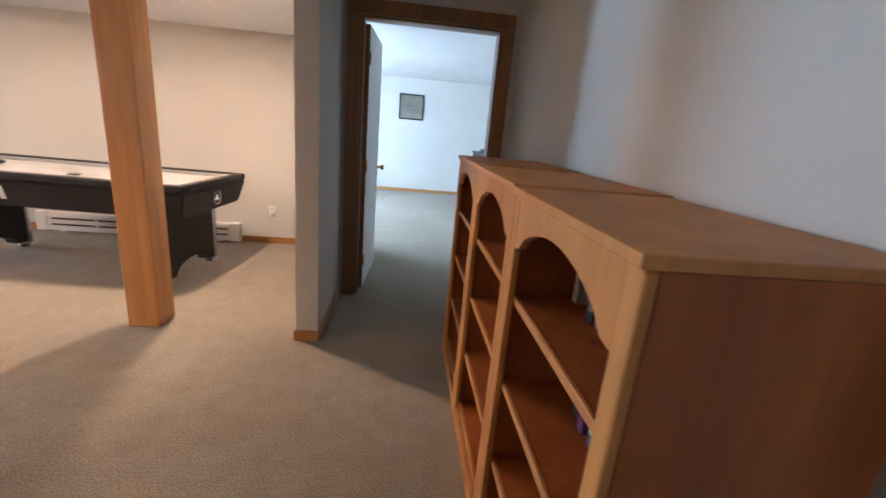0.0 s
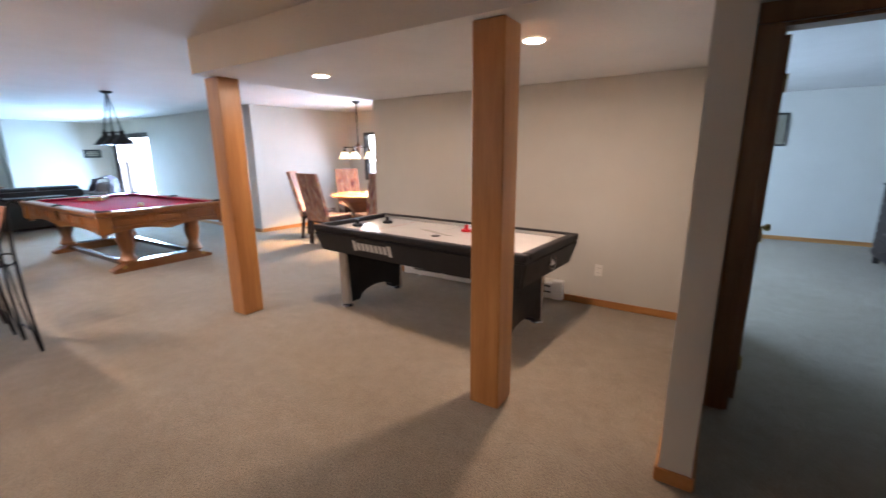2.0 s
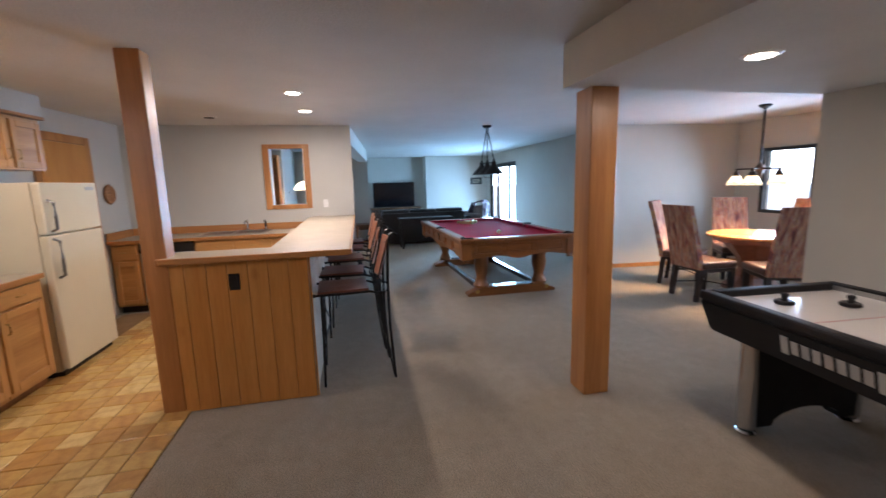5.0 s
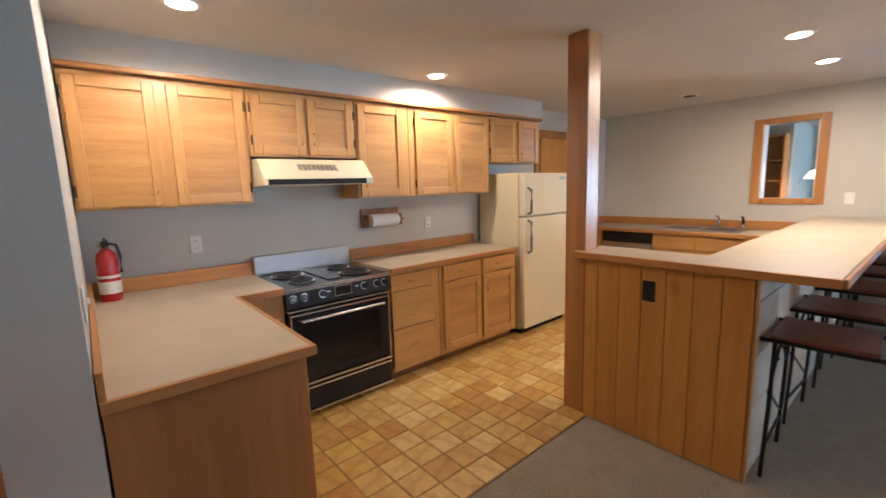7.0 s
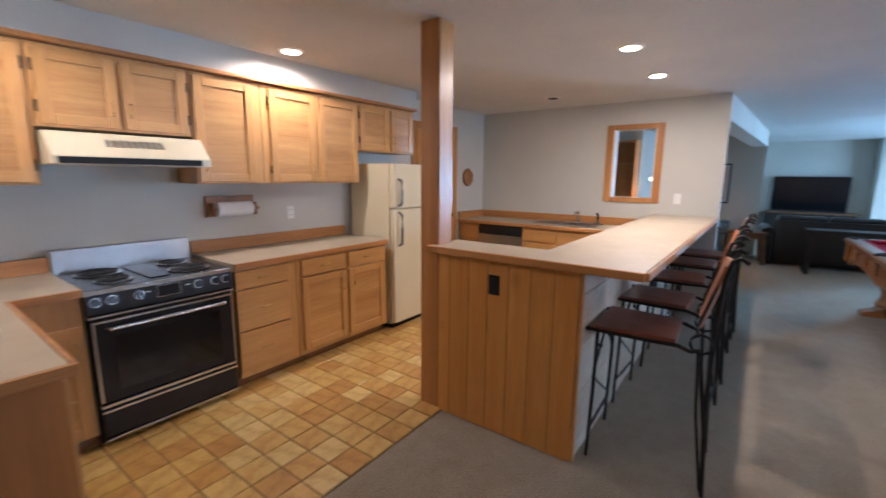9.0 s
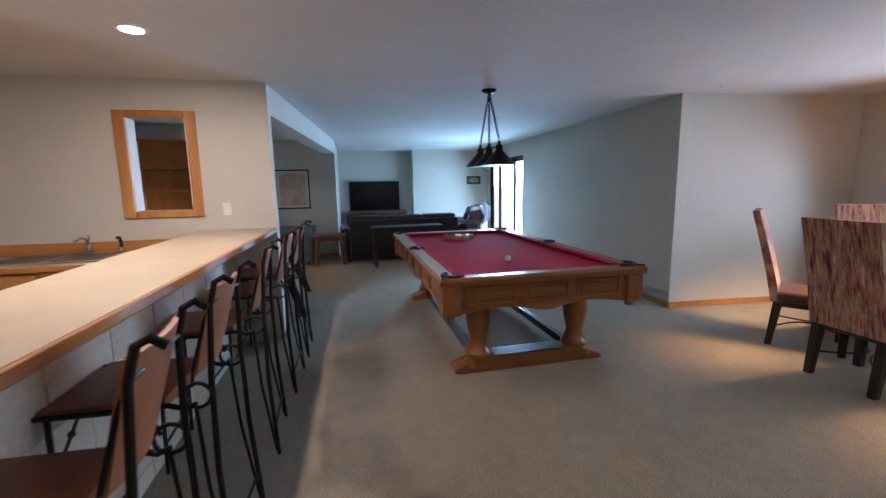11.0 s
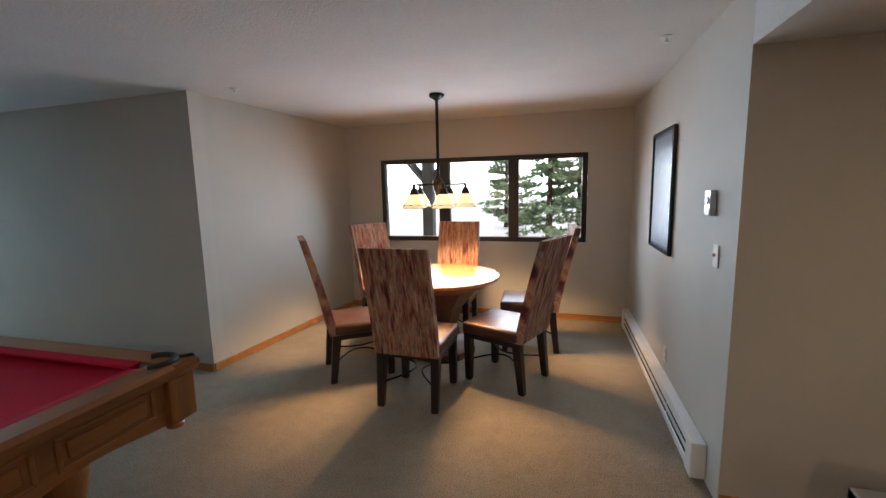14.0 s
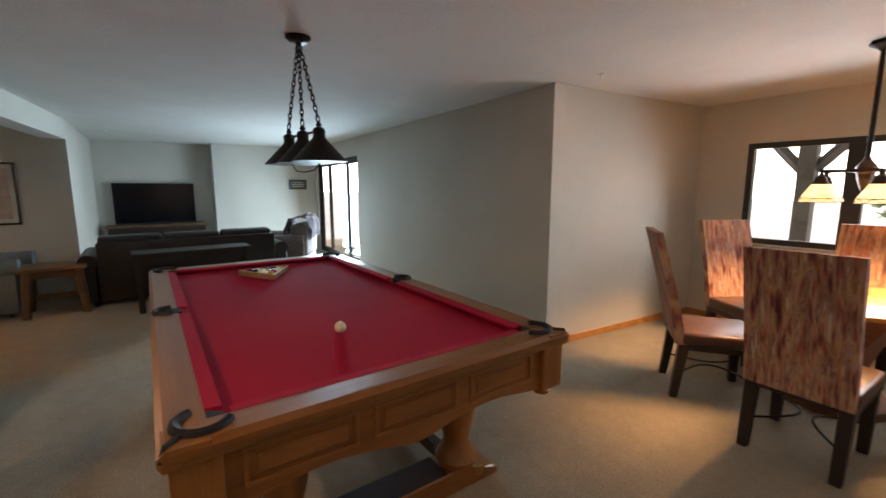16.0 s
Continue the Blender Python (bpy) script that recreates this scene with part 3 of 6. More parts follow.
# stove
def stove():
    e = thing("stove", pose(-3.575, -1.80, 0), "black and chrome four-burner electric range with oven and drawer", "stove")
    w = 0.38
    part("body", B(-w, 0.03, 0.03, w, 0.60, 0.86, bev=0.004), BLACK, e)
    part("cooktop", B(-w - 0.004, 0.03, 0.862, w + 0.004, 0.63, 0.90, bev=0.008, seg=2), BLACK, e, "black enamel cooktop")
    part("chrome_trim", B(-w - 0.004, 0.631, 0.872, w + 0.004, 0.638, 0.899, bev=0.002), CHROME, e)
    part("backguard", B(-w, 0.0, 0.862, w, 0.045, 1.045, bev=0.008, seg=2), STEEL, e, "bright chrome backguard")
    bm = prism(bmesh.new(), [(0.601, 0.765), (0.655, 0.775), (0.632, 0.895), (0.601, 0.895)], "x", -w, w)
    cp = part("control_panel", bm, BLACKMATT, e)
    part("chrome_trim", B(-w, 0.602, 0.752, w, 0.66, 0.764, bev=0.002), CHROME, e)
    for q in (0.055, 0.15, 0.315, 0.72, 0.855, 0.94):
        u = w - q * 2 * w
        part("knob", cyl(bmesh.new(), (u, 0.642, 0.835), (u, 0.668, 0.840), 0.023, 0.019, 16), BLACK, cp, "round black stove knob", True)
        part("knob_ring", cyl(bmesh.new(), (u, 0.640, 0.835), (u, 0.6475, 0.836), 0.0255, seg=18), STEEL, cp)
    part("clock_display", B(-0.062, 0.643, 0.806, 0.056, 0.653, 0.868, bev=0.002), BLACK, cp, "dark clock display with a chrome frame")
    for q in ((-0.066, 0.803, 0.060, 0.807), (-0.066, 0.867, 0.060, 0.871), (-0.066, 0.8075, -0.062, 0.8665), (0.056, 0.8075, 0.060, 0.8665)):
        part("display_frame", B(q[0], 0.640, q[1], q[2], 0.656, q[3]), CHROME, cp)
    for u in (-0.16, -0.11, 0.10, 0.15):
        part("marking", B(u - 0.012, 0.645, 0.842, u + 0.012, 0.6475, 0.847), WHITE, cp)
    od = part("oven_door", B(-w + 0.01, 0.602, 0.27, w - 0.01, 0.645, 0.745, bev=0.006), BLACK, e, "black glass oven door")
    part("door_glass", B(-0.28, 0.6455, 0.33, 0.28, 0.648, 0.64), plain("black_glass", (0.006, 0.006, 0.007), 0.08), od)
    part("handle", tube(bmesh.new(), [(-0.31, 0.645, 0.69), (-0.30, 0.685, 0.69), (0.30, 0.685, 0.69), (0.31, 0.645, 0.69)], 0.011, 10), CHROME, od, "chrome oven handle", True)
    for s in (-1, 1):
        part("edge_trim", B(min(s * (w - 0.012), s * (w - 0.024)), 0.6455, 0.28, max(s * (w - 0.012), s * (w - 0.024)), 0.6495, 0.735, bev=0.001), CHROME, od, "narrow chrome edge trim")
    part("edge_trim", B(-w + 0.025, 0.6455, 0.72, w - 0.025, 0.6495, 0.732, bev=0.001), CHROME, od, "narrow chrome edge trim")
    dr = part("drawer", B(-w + 0.01, 0.602, 0.07, w - 0.01, 0.64, 0.245, bev=0.006), BLACK, e)
    part("chrome_trim", B(-w + 0.01, 0.602, 0.248, w - 0.01, 0.655, 0.266, bev=0.003), CHROME, e)
    part("chrome_trim", B(-w + 0.01, 0.641, 0.215, w - 0.01, 0.648, 0.23, bev=0.002), CHROME, dr)
    part("chrome_trim", B(-w + 0.01, 0.602, 0.05, w - 0.01, 0.645, 0.066, bev=0.002), CHROME, e)
    for u, v, r in ((-0.2, 0.46, 0.10), (0.2, 0.46, 0.075), (-0.2, 0.20, 0.075), (0.2, 0.20, 0.10)):
        pan = part("drip_pan", lathe(bmesh.new(), [(r * 1.18, 0.901), (r * 1.2, 0.907), (r * 1.08, 0.906), (r * 0.9, 0.903), (0.02, 0.902)], 24, (u, v, 0)), CHROME, e, "shiny burner drip pan", True)
        bm = bmesh.new()
        turns = 4
        pts = [(u + (0.02 + (r - 0.02) * k / 72) * math.cos(k * 2 * math.pi * turns / 72), v + (0.02 + (r - 0.02) * k / 72) * math.sin(k * 2 * math.pi * turns / 72), 0.914) for k in range(73)]
        tube(bm, pts, 0.006, 6)
        part("burner_coil", bm, BLACKMATT, pan, "dark spiral heating coil", True)
    part("centre_panel", B(-0.055, 0.10, 0.901, 0.055, 0.56, 0.906, bev=0.002), BLACK, e)
    part("plinth", B(-w + 0.03, 0.05, 0.001, w - 0.03, 0.55, 0.03), BLACKMATT, e)


stove()

# refrigerator
HANDLEDARK = surface("dark_metal_handle", (0.10, 0.09, 0.08), (0.18, 0.17, 0.15), 8, 120, 0.35, 0.8, 0.05, 0.001, 0.1)
e = thing("refrigerator", pose(-5.875, -1.74, 0), "almond top-freezer refrigerator with long dark handles", "refrigerator")
part("body", B(-0.37, 0, 0.05, 0.37, 0.53, 1.615, bev=0.012, seg=2), CREAM, e)
part("kick_grille", B(-0.36, 0.04, 0.002, 0.36, 0.545, 0.05), BLACKMATT, e, "dark kick grille")
for nm, z0, z1, h0, h1 in (("freezer_door", 1.20, 1.612, 1.22, 1.47), ("door", 0.075, 1.188, 0.84, 1.16)):
    d = part(nm, B(-0.372, 0.537, z0, 0.372, 0.60, z1, bev=0.012, seg=2), CREAM, e)
    part("handle", tube(bmesh.new(), [(0.315, 0.60, h0), (0.315, 0.642, h0 + 0.02), (0.315, 0.645, (h0 + h1) / 2), (0.315, 0.642, h1 - 0.02), (0.315, 0.60, h1)], 0.012, 8), HANDLEDARK, d, "long dark metal door handle", True)
part("badge", B(-0.33, 0.6005, 1.545, -0.20, 0.604, 1.575, bev=0.001), STEEL, e)

# extinguisher
e = thing("fire_extinguisher", pose(-2.375, -1.66, 0.913), "red fire extinguisher with a white label on the worktop", "fire extinguisher")
RED = plain("red_enamel", (0.42, 0.012, 0.012), 0.28, 0, 0.4)
part("cylinder", lathe(bmesh.new(), [(0.05, 0), (0.053, 0.01), (0.053, 0.24), (0.045, 0.275), (0.022, 0.295), (0.018, 0.31)], 24), RED, e, "", True)
part("label", lathe(bmesh.new(), [(0.0533, 0.045), (0.0536, 0.046), (0.0536, 0.115), (0.0533, 0.116)], 24), WHITE, e)
part("label_band", lathe(bmesh.new(), [(0.0533, 0.135), (0.0535, 0.136), (0.0535, 0.15), (0.0533, 0.151)], 24), WHITE, e)
part("valve", B(-0.018, -0.02, 0.31, 0.018, 0.02, 0.345, bev=0.004), BLACKMATT, e)
part("lever", tube(bmesh.new(), [(-0.01, 0, 0.345), (0.0, 0.03, 0.352), (0.0, 0.075, 0.362)], 0.007, 6), BLACKMATT, e, "black squeeze lever")
part("carry_handle", tube(bmesh.new(), [(0, 0.015, 0.318), (0, 0.05, 0.326), (0, 0.075, 0.30)], 0.006, 6), BLACKMATT, e)
part("gauge", cyl(bmesh.new(), (0.015, 0, 0.325), (0.03, 0, 0.325), 0.013, seg=14), BRASS, e)
part("hose", tube(bmesh.new(), [(-0.015, 0.0, 0.33), (-0.05, 0.02, 0.32), (-0.062, 0.02, 0.25), (-0.06, 0.02, 0.16)], 0.008, 8), BLACKMATT, e)

# paper towel
e = thing("paper_towel_holder", pose(-4.30, -1.802, 1.235, 0, 0, -1.6), "wooden wall-mounted holder with a white paper roll", "towel holder")
part("back_board", B(-0.19, 0, -0.06, 0.19, 0.02, 0.10, bev=0.003), DOORWOOD, e)
for u in (-0.17, 0.15):
    part("arm", B(u, 0.02, -0.05, u + 0.02, 0.11, 0.05, bev=0.005), DOORWOOD, e)
part("paper_roll", cyl(bmesh.new(), (-0.135, 0.075, 0), (0.135, 0.075, 0), 0.055, seg=24), surface("paper", (0.75, 0.74, 0.72), (0.8, 0.79, 0.77), 4, 90, 0.95, 0, 0.3, 0.004, 0.08), e, "white paper roll", True)
part("dowel", cyl(bmesh.new(), (-0.20, 0.075, 0), (0.19, 0.075, 0), 0.012, seg=12), DOORWOOD, e)


def plate(name, m, label, kind="outlet", mat=None):
    """A small wall plate in the local x-z plane, facing +y."""
    e = thing(name, m, label, kind)
    part("plate", B(-0.035, 0.001, -0.057, 0.035, 0.007, 0.057, bev=0.003), mat or WHITE, e)
    if kind == "outlet":
        for z in (-0.024, 0.024):
            s = part("socket", B(-0.017, 0.0072, z - 0.014, 0.017, 0.0095, z + 0.014, bev=0.002), mat or WHITE, e)
            for u in (-0.007, 0.007):
                part("slot", B(u - 0.0015, 0.0096, z - 0.006, u + 0.0015, 0.0102, z + 0.006), BLACKMATT, s)
    else:
        part("toggle", B(-0.005, 0.007, -0.004, 0.005, 0.020, 0.014, bev=0.002), WHITE, e)
    return e


plate("wall_outlet", pose(-2.86, -1.835, 1.17), "white double wall outlet above the worktop")
plate("wall_outlet", pose(-4.83, -1.783, 1.17), "white double wall outlet above the worktop")
plate("light_switch", pose(XK - 0.001, -0.30, 1.18, 0, 0, 90), "white toggle light switch on the kitchen wall", "switch")
plate("light_switch", pose(XM + 0.001, 0.86, 1.27, 0, 0, -90), "white toggle light switch beside the pass-through", "switch")

# pantry door in the south wall, seen past the refrigerator
e = thing("pantry_door", pose(-6.89, -1.728, 0, 0, 0, -1.6), "flush honey-coloured wooden door with brass knob, closed", "door")
part("leaf", B(-0.36, 0.002, 0.01, 0.36, 0.03, 2.05, bev=0.003), PANELWOOD, e)
for a, b, c, d in ((-0.45, -0.365, 0, 2.14), (0.365, 0.45, 0, 2.14), (-0.364, 0.364, 2.055, 2.14)):
    part("casing", B(a, 0.001, c, b, 0.022, d, bev=0.003), FIR, e)
kn = part("knob", lathe(bmesh.new(), [(0.012, 0), (0.012, 0.03), (0.026, 0.042), (0.028, 0.055), (0.018, 0.068)], 18), BRASS, e, "brass door knob", True)
kn.matrix_basis = pose(-0.29, 0.03, 1.0, -90)
bm = lathe(bmesh.new(), [(0.115, 0.0), (0.125, 0.012), (0.11, 0.03), (0.095, 0.02), (0.05, 0.012), (0.01, 0.01)], 24)
single("wall_basket", bm, wood("wicker", (0.22, 0.09, 0.03), (0.42, 0.20, 0.07), "x", 60, 0.7), pose(-7.61, -1.708, 1.49, -90), "small round woven basket hung on the wall", "basket", smooth=True)

# sink side along the pass-through wall; local x runs to the north, y out from the wall
WS = pose(XM, 0, 0, 0, 0, -90)          # local +y -> world +x, local x -> world -y


def west(x0, x1, name, label, category="cabinet"):
    e = thing(name, WS @ pose((x0 + x1) / 2, 0, 0), label, category, "kitchen base cabinets" if category == "cabinet" else "")
    return e, (x1 - x0) / 2


e, w = west(1.38, 1.69, "base_cabinet", "maple base cabinet in the corner with drawer and door")
part("body", B(-w, 0.01, 0.09, w, 0.60, 0.885, bev=0.002), MAPLEZ, e)
part("plinth", B(-w, 0.01, 0.001, w, 0.53, 0.09), DARKWOOD, e)
drawer(e, -w + 0.02, w - 0.02, 0.69, 0.865, 0.601)
panel_door(e, -w + 0.02, w - 0.02, 0.115, 0.66, 0.601, w - 0.06, 0.55)
e, w = west(0.752, 1.378, "dishwasher", "steel-fronted dishwasher with a black control strip", "dishwasher")
part("body", B(-w, 0.02, 0.10, w, 0.58, 0.885), BLACKMATT, e)
part("door", B(-w + 0.004, 0.581, 0.13, w - 0.004, 0.615, 0.75, bev=0.004), STEEL, e, "brushed steel door")
part("control_strip", B(-w + 0.004, 0.581, 0.755, w - 0.004, 0.625, 0.88, bev=0.006), BLACK, e, "black control strip")
part("toe_panel", B(-w, 0.05, 0.002, w, 0.55, 0.10), BLACKMATT, e)
e, w = west(-0.55, 0.75, "base_cabinet", "maple sink cabinet with drawer fronts and doors")
part("body", B(-w, 0.01, 0.09, w, 0.60, 0.885, bev=0.002), MAPLEZ, e)
part("plinth", B(-w, 0.01, 0.001, w, 0.53, 0.09), DARKWOOD, e)
for a, b in ((0.20, 0.63), (-0.28, 0.17), (-0.63, -0.31)):
    drawer(e, a, b, 0.72, 0.865, 0.601)
    panel_door(e, a, b, 0.115, 0.69, 0.601, a + 0.04, 0.58)
e = thing("worktop", WS, "beige laminate sink worktop with a wooden edge and splashback", "worktop")
part("top", prism(bmesh.new(), [(-0.60, 0.008), (1.695, 0.008), (1.695, 0.64), (0.64, 0.64), (-0.60, 0.64)], "z", 0.888, 0.925), LAMINATE, e)
part("edge_strip", B(-0.60, 0.641, 0.886, 1.695, 0.66, 0.9255, bev=0.002), FIRX, e)
part("splashback", B(-0.60, 0.004, 0.927, 1.675, 0.024, 1.02, bev=0.002), FIRX, e)
part("splashback", B(1.676, 0.004, 0.927, 1.694, 0.64, 1.02, bev=0.002), FIRY, e)
e = thing("kitchen_sink", WS @ pose(0.33, 0.30, 0.926), "double-bowl stainless steel sink set into the worktop", "sink")
bm = bmesh.new()
for q in ((-0.42, -0.25, 0.42, -0.20), (-0.42, 0.20, 0.42, 0.25), (-0.42, -0.20, -0.37, 0.20), (0.37, -0.20, 0.42, 0.20), (-0.02, -0.20, 0.02, 0.20)):
    box(bm, q[0], q[1], 0.0, q[2], q[3], 0.010, 0.002)
part("rim", bm, STEEL, e)
# Flat plates stand in for sunk bowls; their shade is put in darker steel.
for a, b in ((-0.37, -0.02), (0.02, 0.37)):
    part("bowl", B(a, -0.2, 0.0005, b, 0.2, 0.003), surface("sink_bowl_shaded", (0.16, 0.16, 0.165), (0.22, 0.22, 0.225), 5, 150, 0.35, 1.0, 0.03), e)
e = thing("kitchen_faucet", WS @ pose(0.22, 0.075, 0.937), "chrome kitchen faucet with a lever", "faucet")
part("base", lathe(bmesh.new(), [(0.03, 0), (0.03, 0.012), (0.018, 0.02), (0.017, 0.07), (0.012, 0.08)], 16), CHROME, e, "", True)
part("spout", tube(bmesh.new(), [(0, 0, 0.06), (0, 0.03, 0.12), (0, 0.10, 0.14), (0, 0.18, 0.12), (0, 0.19, 0.10)], 0.011, 8), CHROME, e, "", True)
part("lever", tube(bmesh.new(), [(0, 0, 0.08), (0, -0.01, 0.12), (0, 0.0, 0.15)], 0.007, 8), CHROME, e)
e = thing("sink_sprayer", WS @ pose(-0.02, 0.08, 0.937), "black side sprayer in its holder by the sink", "sprayer")
part("holder", lathe(bmesh.new(), [(0.022, 0), (0.022, 0.01), (0.014, 0.02), (0.012, 0.04)], 14), CHROME, e, "", True)
part("head", tube(bmesh.new(), [(0, 0, 0.04), (0, 0.0, 0.09), (0, 0.02, 0.12), (0, 0.05, 0.125)], 0.014, 8), BLACKMATT, e, "black spray head", True)

# pass-through opening with a wooden frame
e = thing("pass_through_frame", pose(XM, 0.36, 1.665, 0, 0, -90), "square wooden frame round an opening into the den", "frame")
for q in ((-0.315, -0.455, -0.232, 0.455), (0.232, -0.455, 0.315, 0.455), (-0.231, 0.396, 0.231, 0.455), (-0.231, -0.455, 0.231, -0.396)):
    part("frame_board", B(q[0], 0.001, q[1], q[2], 0.022, q[3], bev=0.004), FIR, e)
for q in ((-0.231, -0.395, -0.219, 0.395), (0.219, -0.395, 0.231, 0.395)):
    part("reveal_board", B(q[0], -0.14, q[1], q[2], 0.0005, q[3]), WHITE, e)

# ---- bar ----
e = thing("breakfast_bar", pose(0, 0, 0), "breakfast bar with vertical fir boards and a painted front", "bar")
part("core", B(-8.026, 0.62, 0.001, -4.648, 0.895, 1.045), WALL, e, "painted core of the bar")
part("end_core", B(-4.92, 0.03, 0.001, -4.648, 0.618, 1.045), WALL, e)
edges = (0.028, 0.115, 0.250, 0.378, 0.510, 0.640, 0.772, 0.902)
for y0, y1 in zip(edges, edges[1:]):
    part("board", B(-4.646, y0, 0.003, -4.628, y1 - 0.0025, 1.043, bev=0.0035), PANELWOOD, e)
BLOCK = surface("whitewashed_block", (0.52, 0.45, 0.35), (0.68, 0.63, 0.54), 4, 45, 0.85, 0, 0.4, 0.006, 0.2, spec=0.2)
for row, (z0, z1) in enumerate(((0.003, 0.098), (0.104, 0.368), (0.374, 0.640), (0.646, 0.912), (0.918, 1.043))):
    x = -4.663
    first = 0.41 if row % 2 else 0.62
    while x > -8.02:
        x1 = max(x - first, -8.024)
        part("block", B(x1, 0.8955, z0, x - 0.006, 0.906, z1, bev=0.0035), BLOCK, e)
        x, first = x1, 0.41
part("groove_back", B(-4.648, 0.028, 0.003, -4.640, 0.900, 1.04), PANELWOOD, e)
part("corner_board", B(-4.66, 0.9065, 0.003, -4.626, 0.916, 1.043, bev=0.002), PANELWOOD, e)
e2 = thing("bar_counter", pose(0, 0, 1.045), "long beige laminate bar top with a wooden edge", "counter")
part("top", prism(bmesh.new(), [(-8.026, 0.62), (-4.90, 0.62), (-4.90, -0.01), (-4.60, -0.01), (-4.60, 1.19), (-8.026, 1.255)], "z", 0.002, 0.040), LAMINATE, e2)
for q in ((-4.599, -0.01, -4.58, 1.192), (-4.90, -0.029, -4.58, -0.011)):
    part("edge_strip", B(q[0], q[1], 0.0, q[2], q[3], 0.0405, bev=0.003), FIRY, e2, "honey-coloured wooden edge strip")
bm = B(0, 0, 0.0, 3.43, 0.018, 0.0405, bev=0.003)
bm.transform(Matrix.Translation((-8.026, 1.257, 0)) @ Matrix.Rotation(math.atan2(-0.065, 3.426), 4, "Z"))
part("edge_strip", bm, FIRX, e2)
e = plate("bar_outlet", pose(-4.627, 0.42, 0.90, 0, 0, -90), "black double outlet set in the bar boards", "outlet", BLACKMATT)


def bar_stool(m, label):
    e = thing("bar_stool", m, label, "bar stool", "stools along the bar")
    # the front looks to -y (towards the bar)
    sz = 0.72
    bm = bmesh.new()
    n = 8
    rows = []
    for j in range(n + 1):
        v = -0.225 + 0.375 * j / n
        half = 0.205 - 0.025 * j / n
        puff = 0.014 * math.sin(math.pi * j / n)
        dip = 0.012 * math.sin(math.pi * j / n)
        ring = []
        for k in range(n + 1):
            u = -half + 2 * half * k / n
            ring.append((u, v, sz + 0.026 + puff * math.sin(math.pi * k / n) - dip * (1 - abs(2 * k / n - 1))))
        rows.append(ring)
    top = [[bm.verts.new(p) for p in ring] for ring in rows]
    low = [[bm.verts.new((p[0], p[1], sz - 0.006 - 0.012 * math.sin(math.pi * k / n))) for k, p in enumerate(ring)] for ring in rows]
    for a in range(n):
        for b in range(n):
            bm.faces.new((top[a][b], top[a][b + 1], top[a + 1][b + 1], top[a + 1][b]))
            bm.faces.new((low[a][b], low[a + 1][b], low[a + 1][b + 1], low[a][b + 1]))
    for a in range(n):
        for u, w in ((top[a][0], top[a + 1][0]), (top[a][n], top[a + 1][n])):
            side = 0 if u is top[a][0] else n
            bm.faces.new((u, w, low[a + 1][side], low[a][side]))
        for row in (0, n):
            bm.faces.new((top[row][a], top[row][a + 1], low[row][a + 1], low[row][a]))
    rim = [ed for ed in bm.edges if ed.calc_face_angle(0) > 1.0]
    bmesh.ops.bevel(bm, geom=rim, offset=0.009, segments=2, affect="EDGES")
    part("seat", bm, LEATHER, e, "dark brown leather seat", True)

    def bead(p):
        part("bead", lathe(bmesh.new(), [(0.003, -0.013), (0.012, -0.007), (0.012, 0.007), (0.003, 0.013)], 8, p), IRON, e)
    for s in (-1, 1):
        part("seat_rail", tube(bmesh.new(), [(s * 0.205, -0.245, sz + 0.004), (s * 0.198, 0.0, sz), (s * 0.185, 0.16, sz), (s * 0.182, 0.215, sz - 0.018), (s * 0.18, 0.25, sz - 0.005)], 0.010, 8), IRON, e, "", True)
        bead((s * 0.205, -0.250, sz + 0.004))
        part("leg", tube(bmesh.new(), [(s * 0.200, -0.20, sz), (s * 0.202, -0.205, 0.35), (s * 0.205, -0.215, 0.004)], 0.010, 7), IRON, e)
        part("leg", tube(bmesh.new(), [(s * 0.145, 0.395, 1.135), (s * 0.145, 0.365, 1.155), (s * 0.145, 0.335, 1.14), (s * 0.148, 0.315, 1.06), (s * 0.165, 0.300, 0.80), (s * 0.185, 0.300, 0.45), (s * 0.20, 0.325, 0.004)], 0.011, 7), IRON, e, "iron rear leg running up into the back")
        part("brace", tube(bmesh.new(), [(s * 0.18, 0.245, sz), (s * 0.19, 0.265, 0.40), (s * 0.20, 0.315, 0.03)], 0.007, 6), IRON, e)
        c = Vector((s * 0.178, 0.255, sz + 0.025))
        part("scroll_ring", tube(bmesh.new(), [c + Vector((0, 0.045 * math.cos(k * math.pi / 8), 0.045 * math.sin(k * math.pi / 8))) for k in range(16)], 0.0065, 6, True), IRON, e, "curled iron ring", True)
        part("back_upright", tube(bmesh.new(), [(s * 0.165, 0.235, sz + 0.05), (s * 0.140, 0.232, 0.82), (s * 0.135, 0.315, 1.10)], 0.007, 6), IRON, e)
    # zigzag rods in the front frame
    for p, q in (((-0.203, -0.21, 0.20), (0.201, -0.205, 0.46)), ((-0.201, -0.205, 0.50), (0.0, -0.20, sz - 0.01)), ((0.201, -0.205, 0.50), (0.0, -0.20, sz - 0.01))):
        part("brace", tube(bmesh.new(), [p, q], 0.0065, 6), IRON, e)
        bead(q if q[0] > 0.1 else tuple((a + b) / 2 for a, b in zip(p, q)))
    part("cross_bar", tube(bmesh.new(), [(-0.205, -0.213, 0.16), (0.205, -0.213, 0.16)], 0.008, 7), IRON, e)
    part("cross_bar", tube(bmesh.new(), [(-0.197, 0.315, 0.16), (0.197, 0.315, 0.16)], 0.007, 7), IRON, e)
    part("cross_bar", tube(bmesh.new(), [(-0.148, 0.316, 1.065), (0.148, 0.316, 1.065)], 0.007, 7), IRON, e)
    bm = bmesh.new()
    fr, bk = [], []
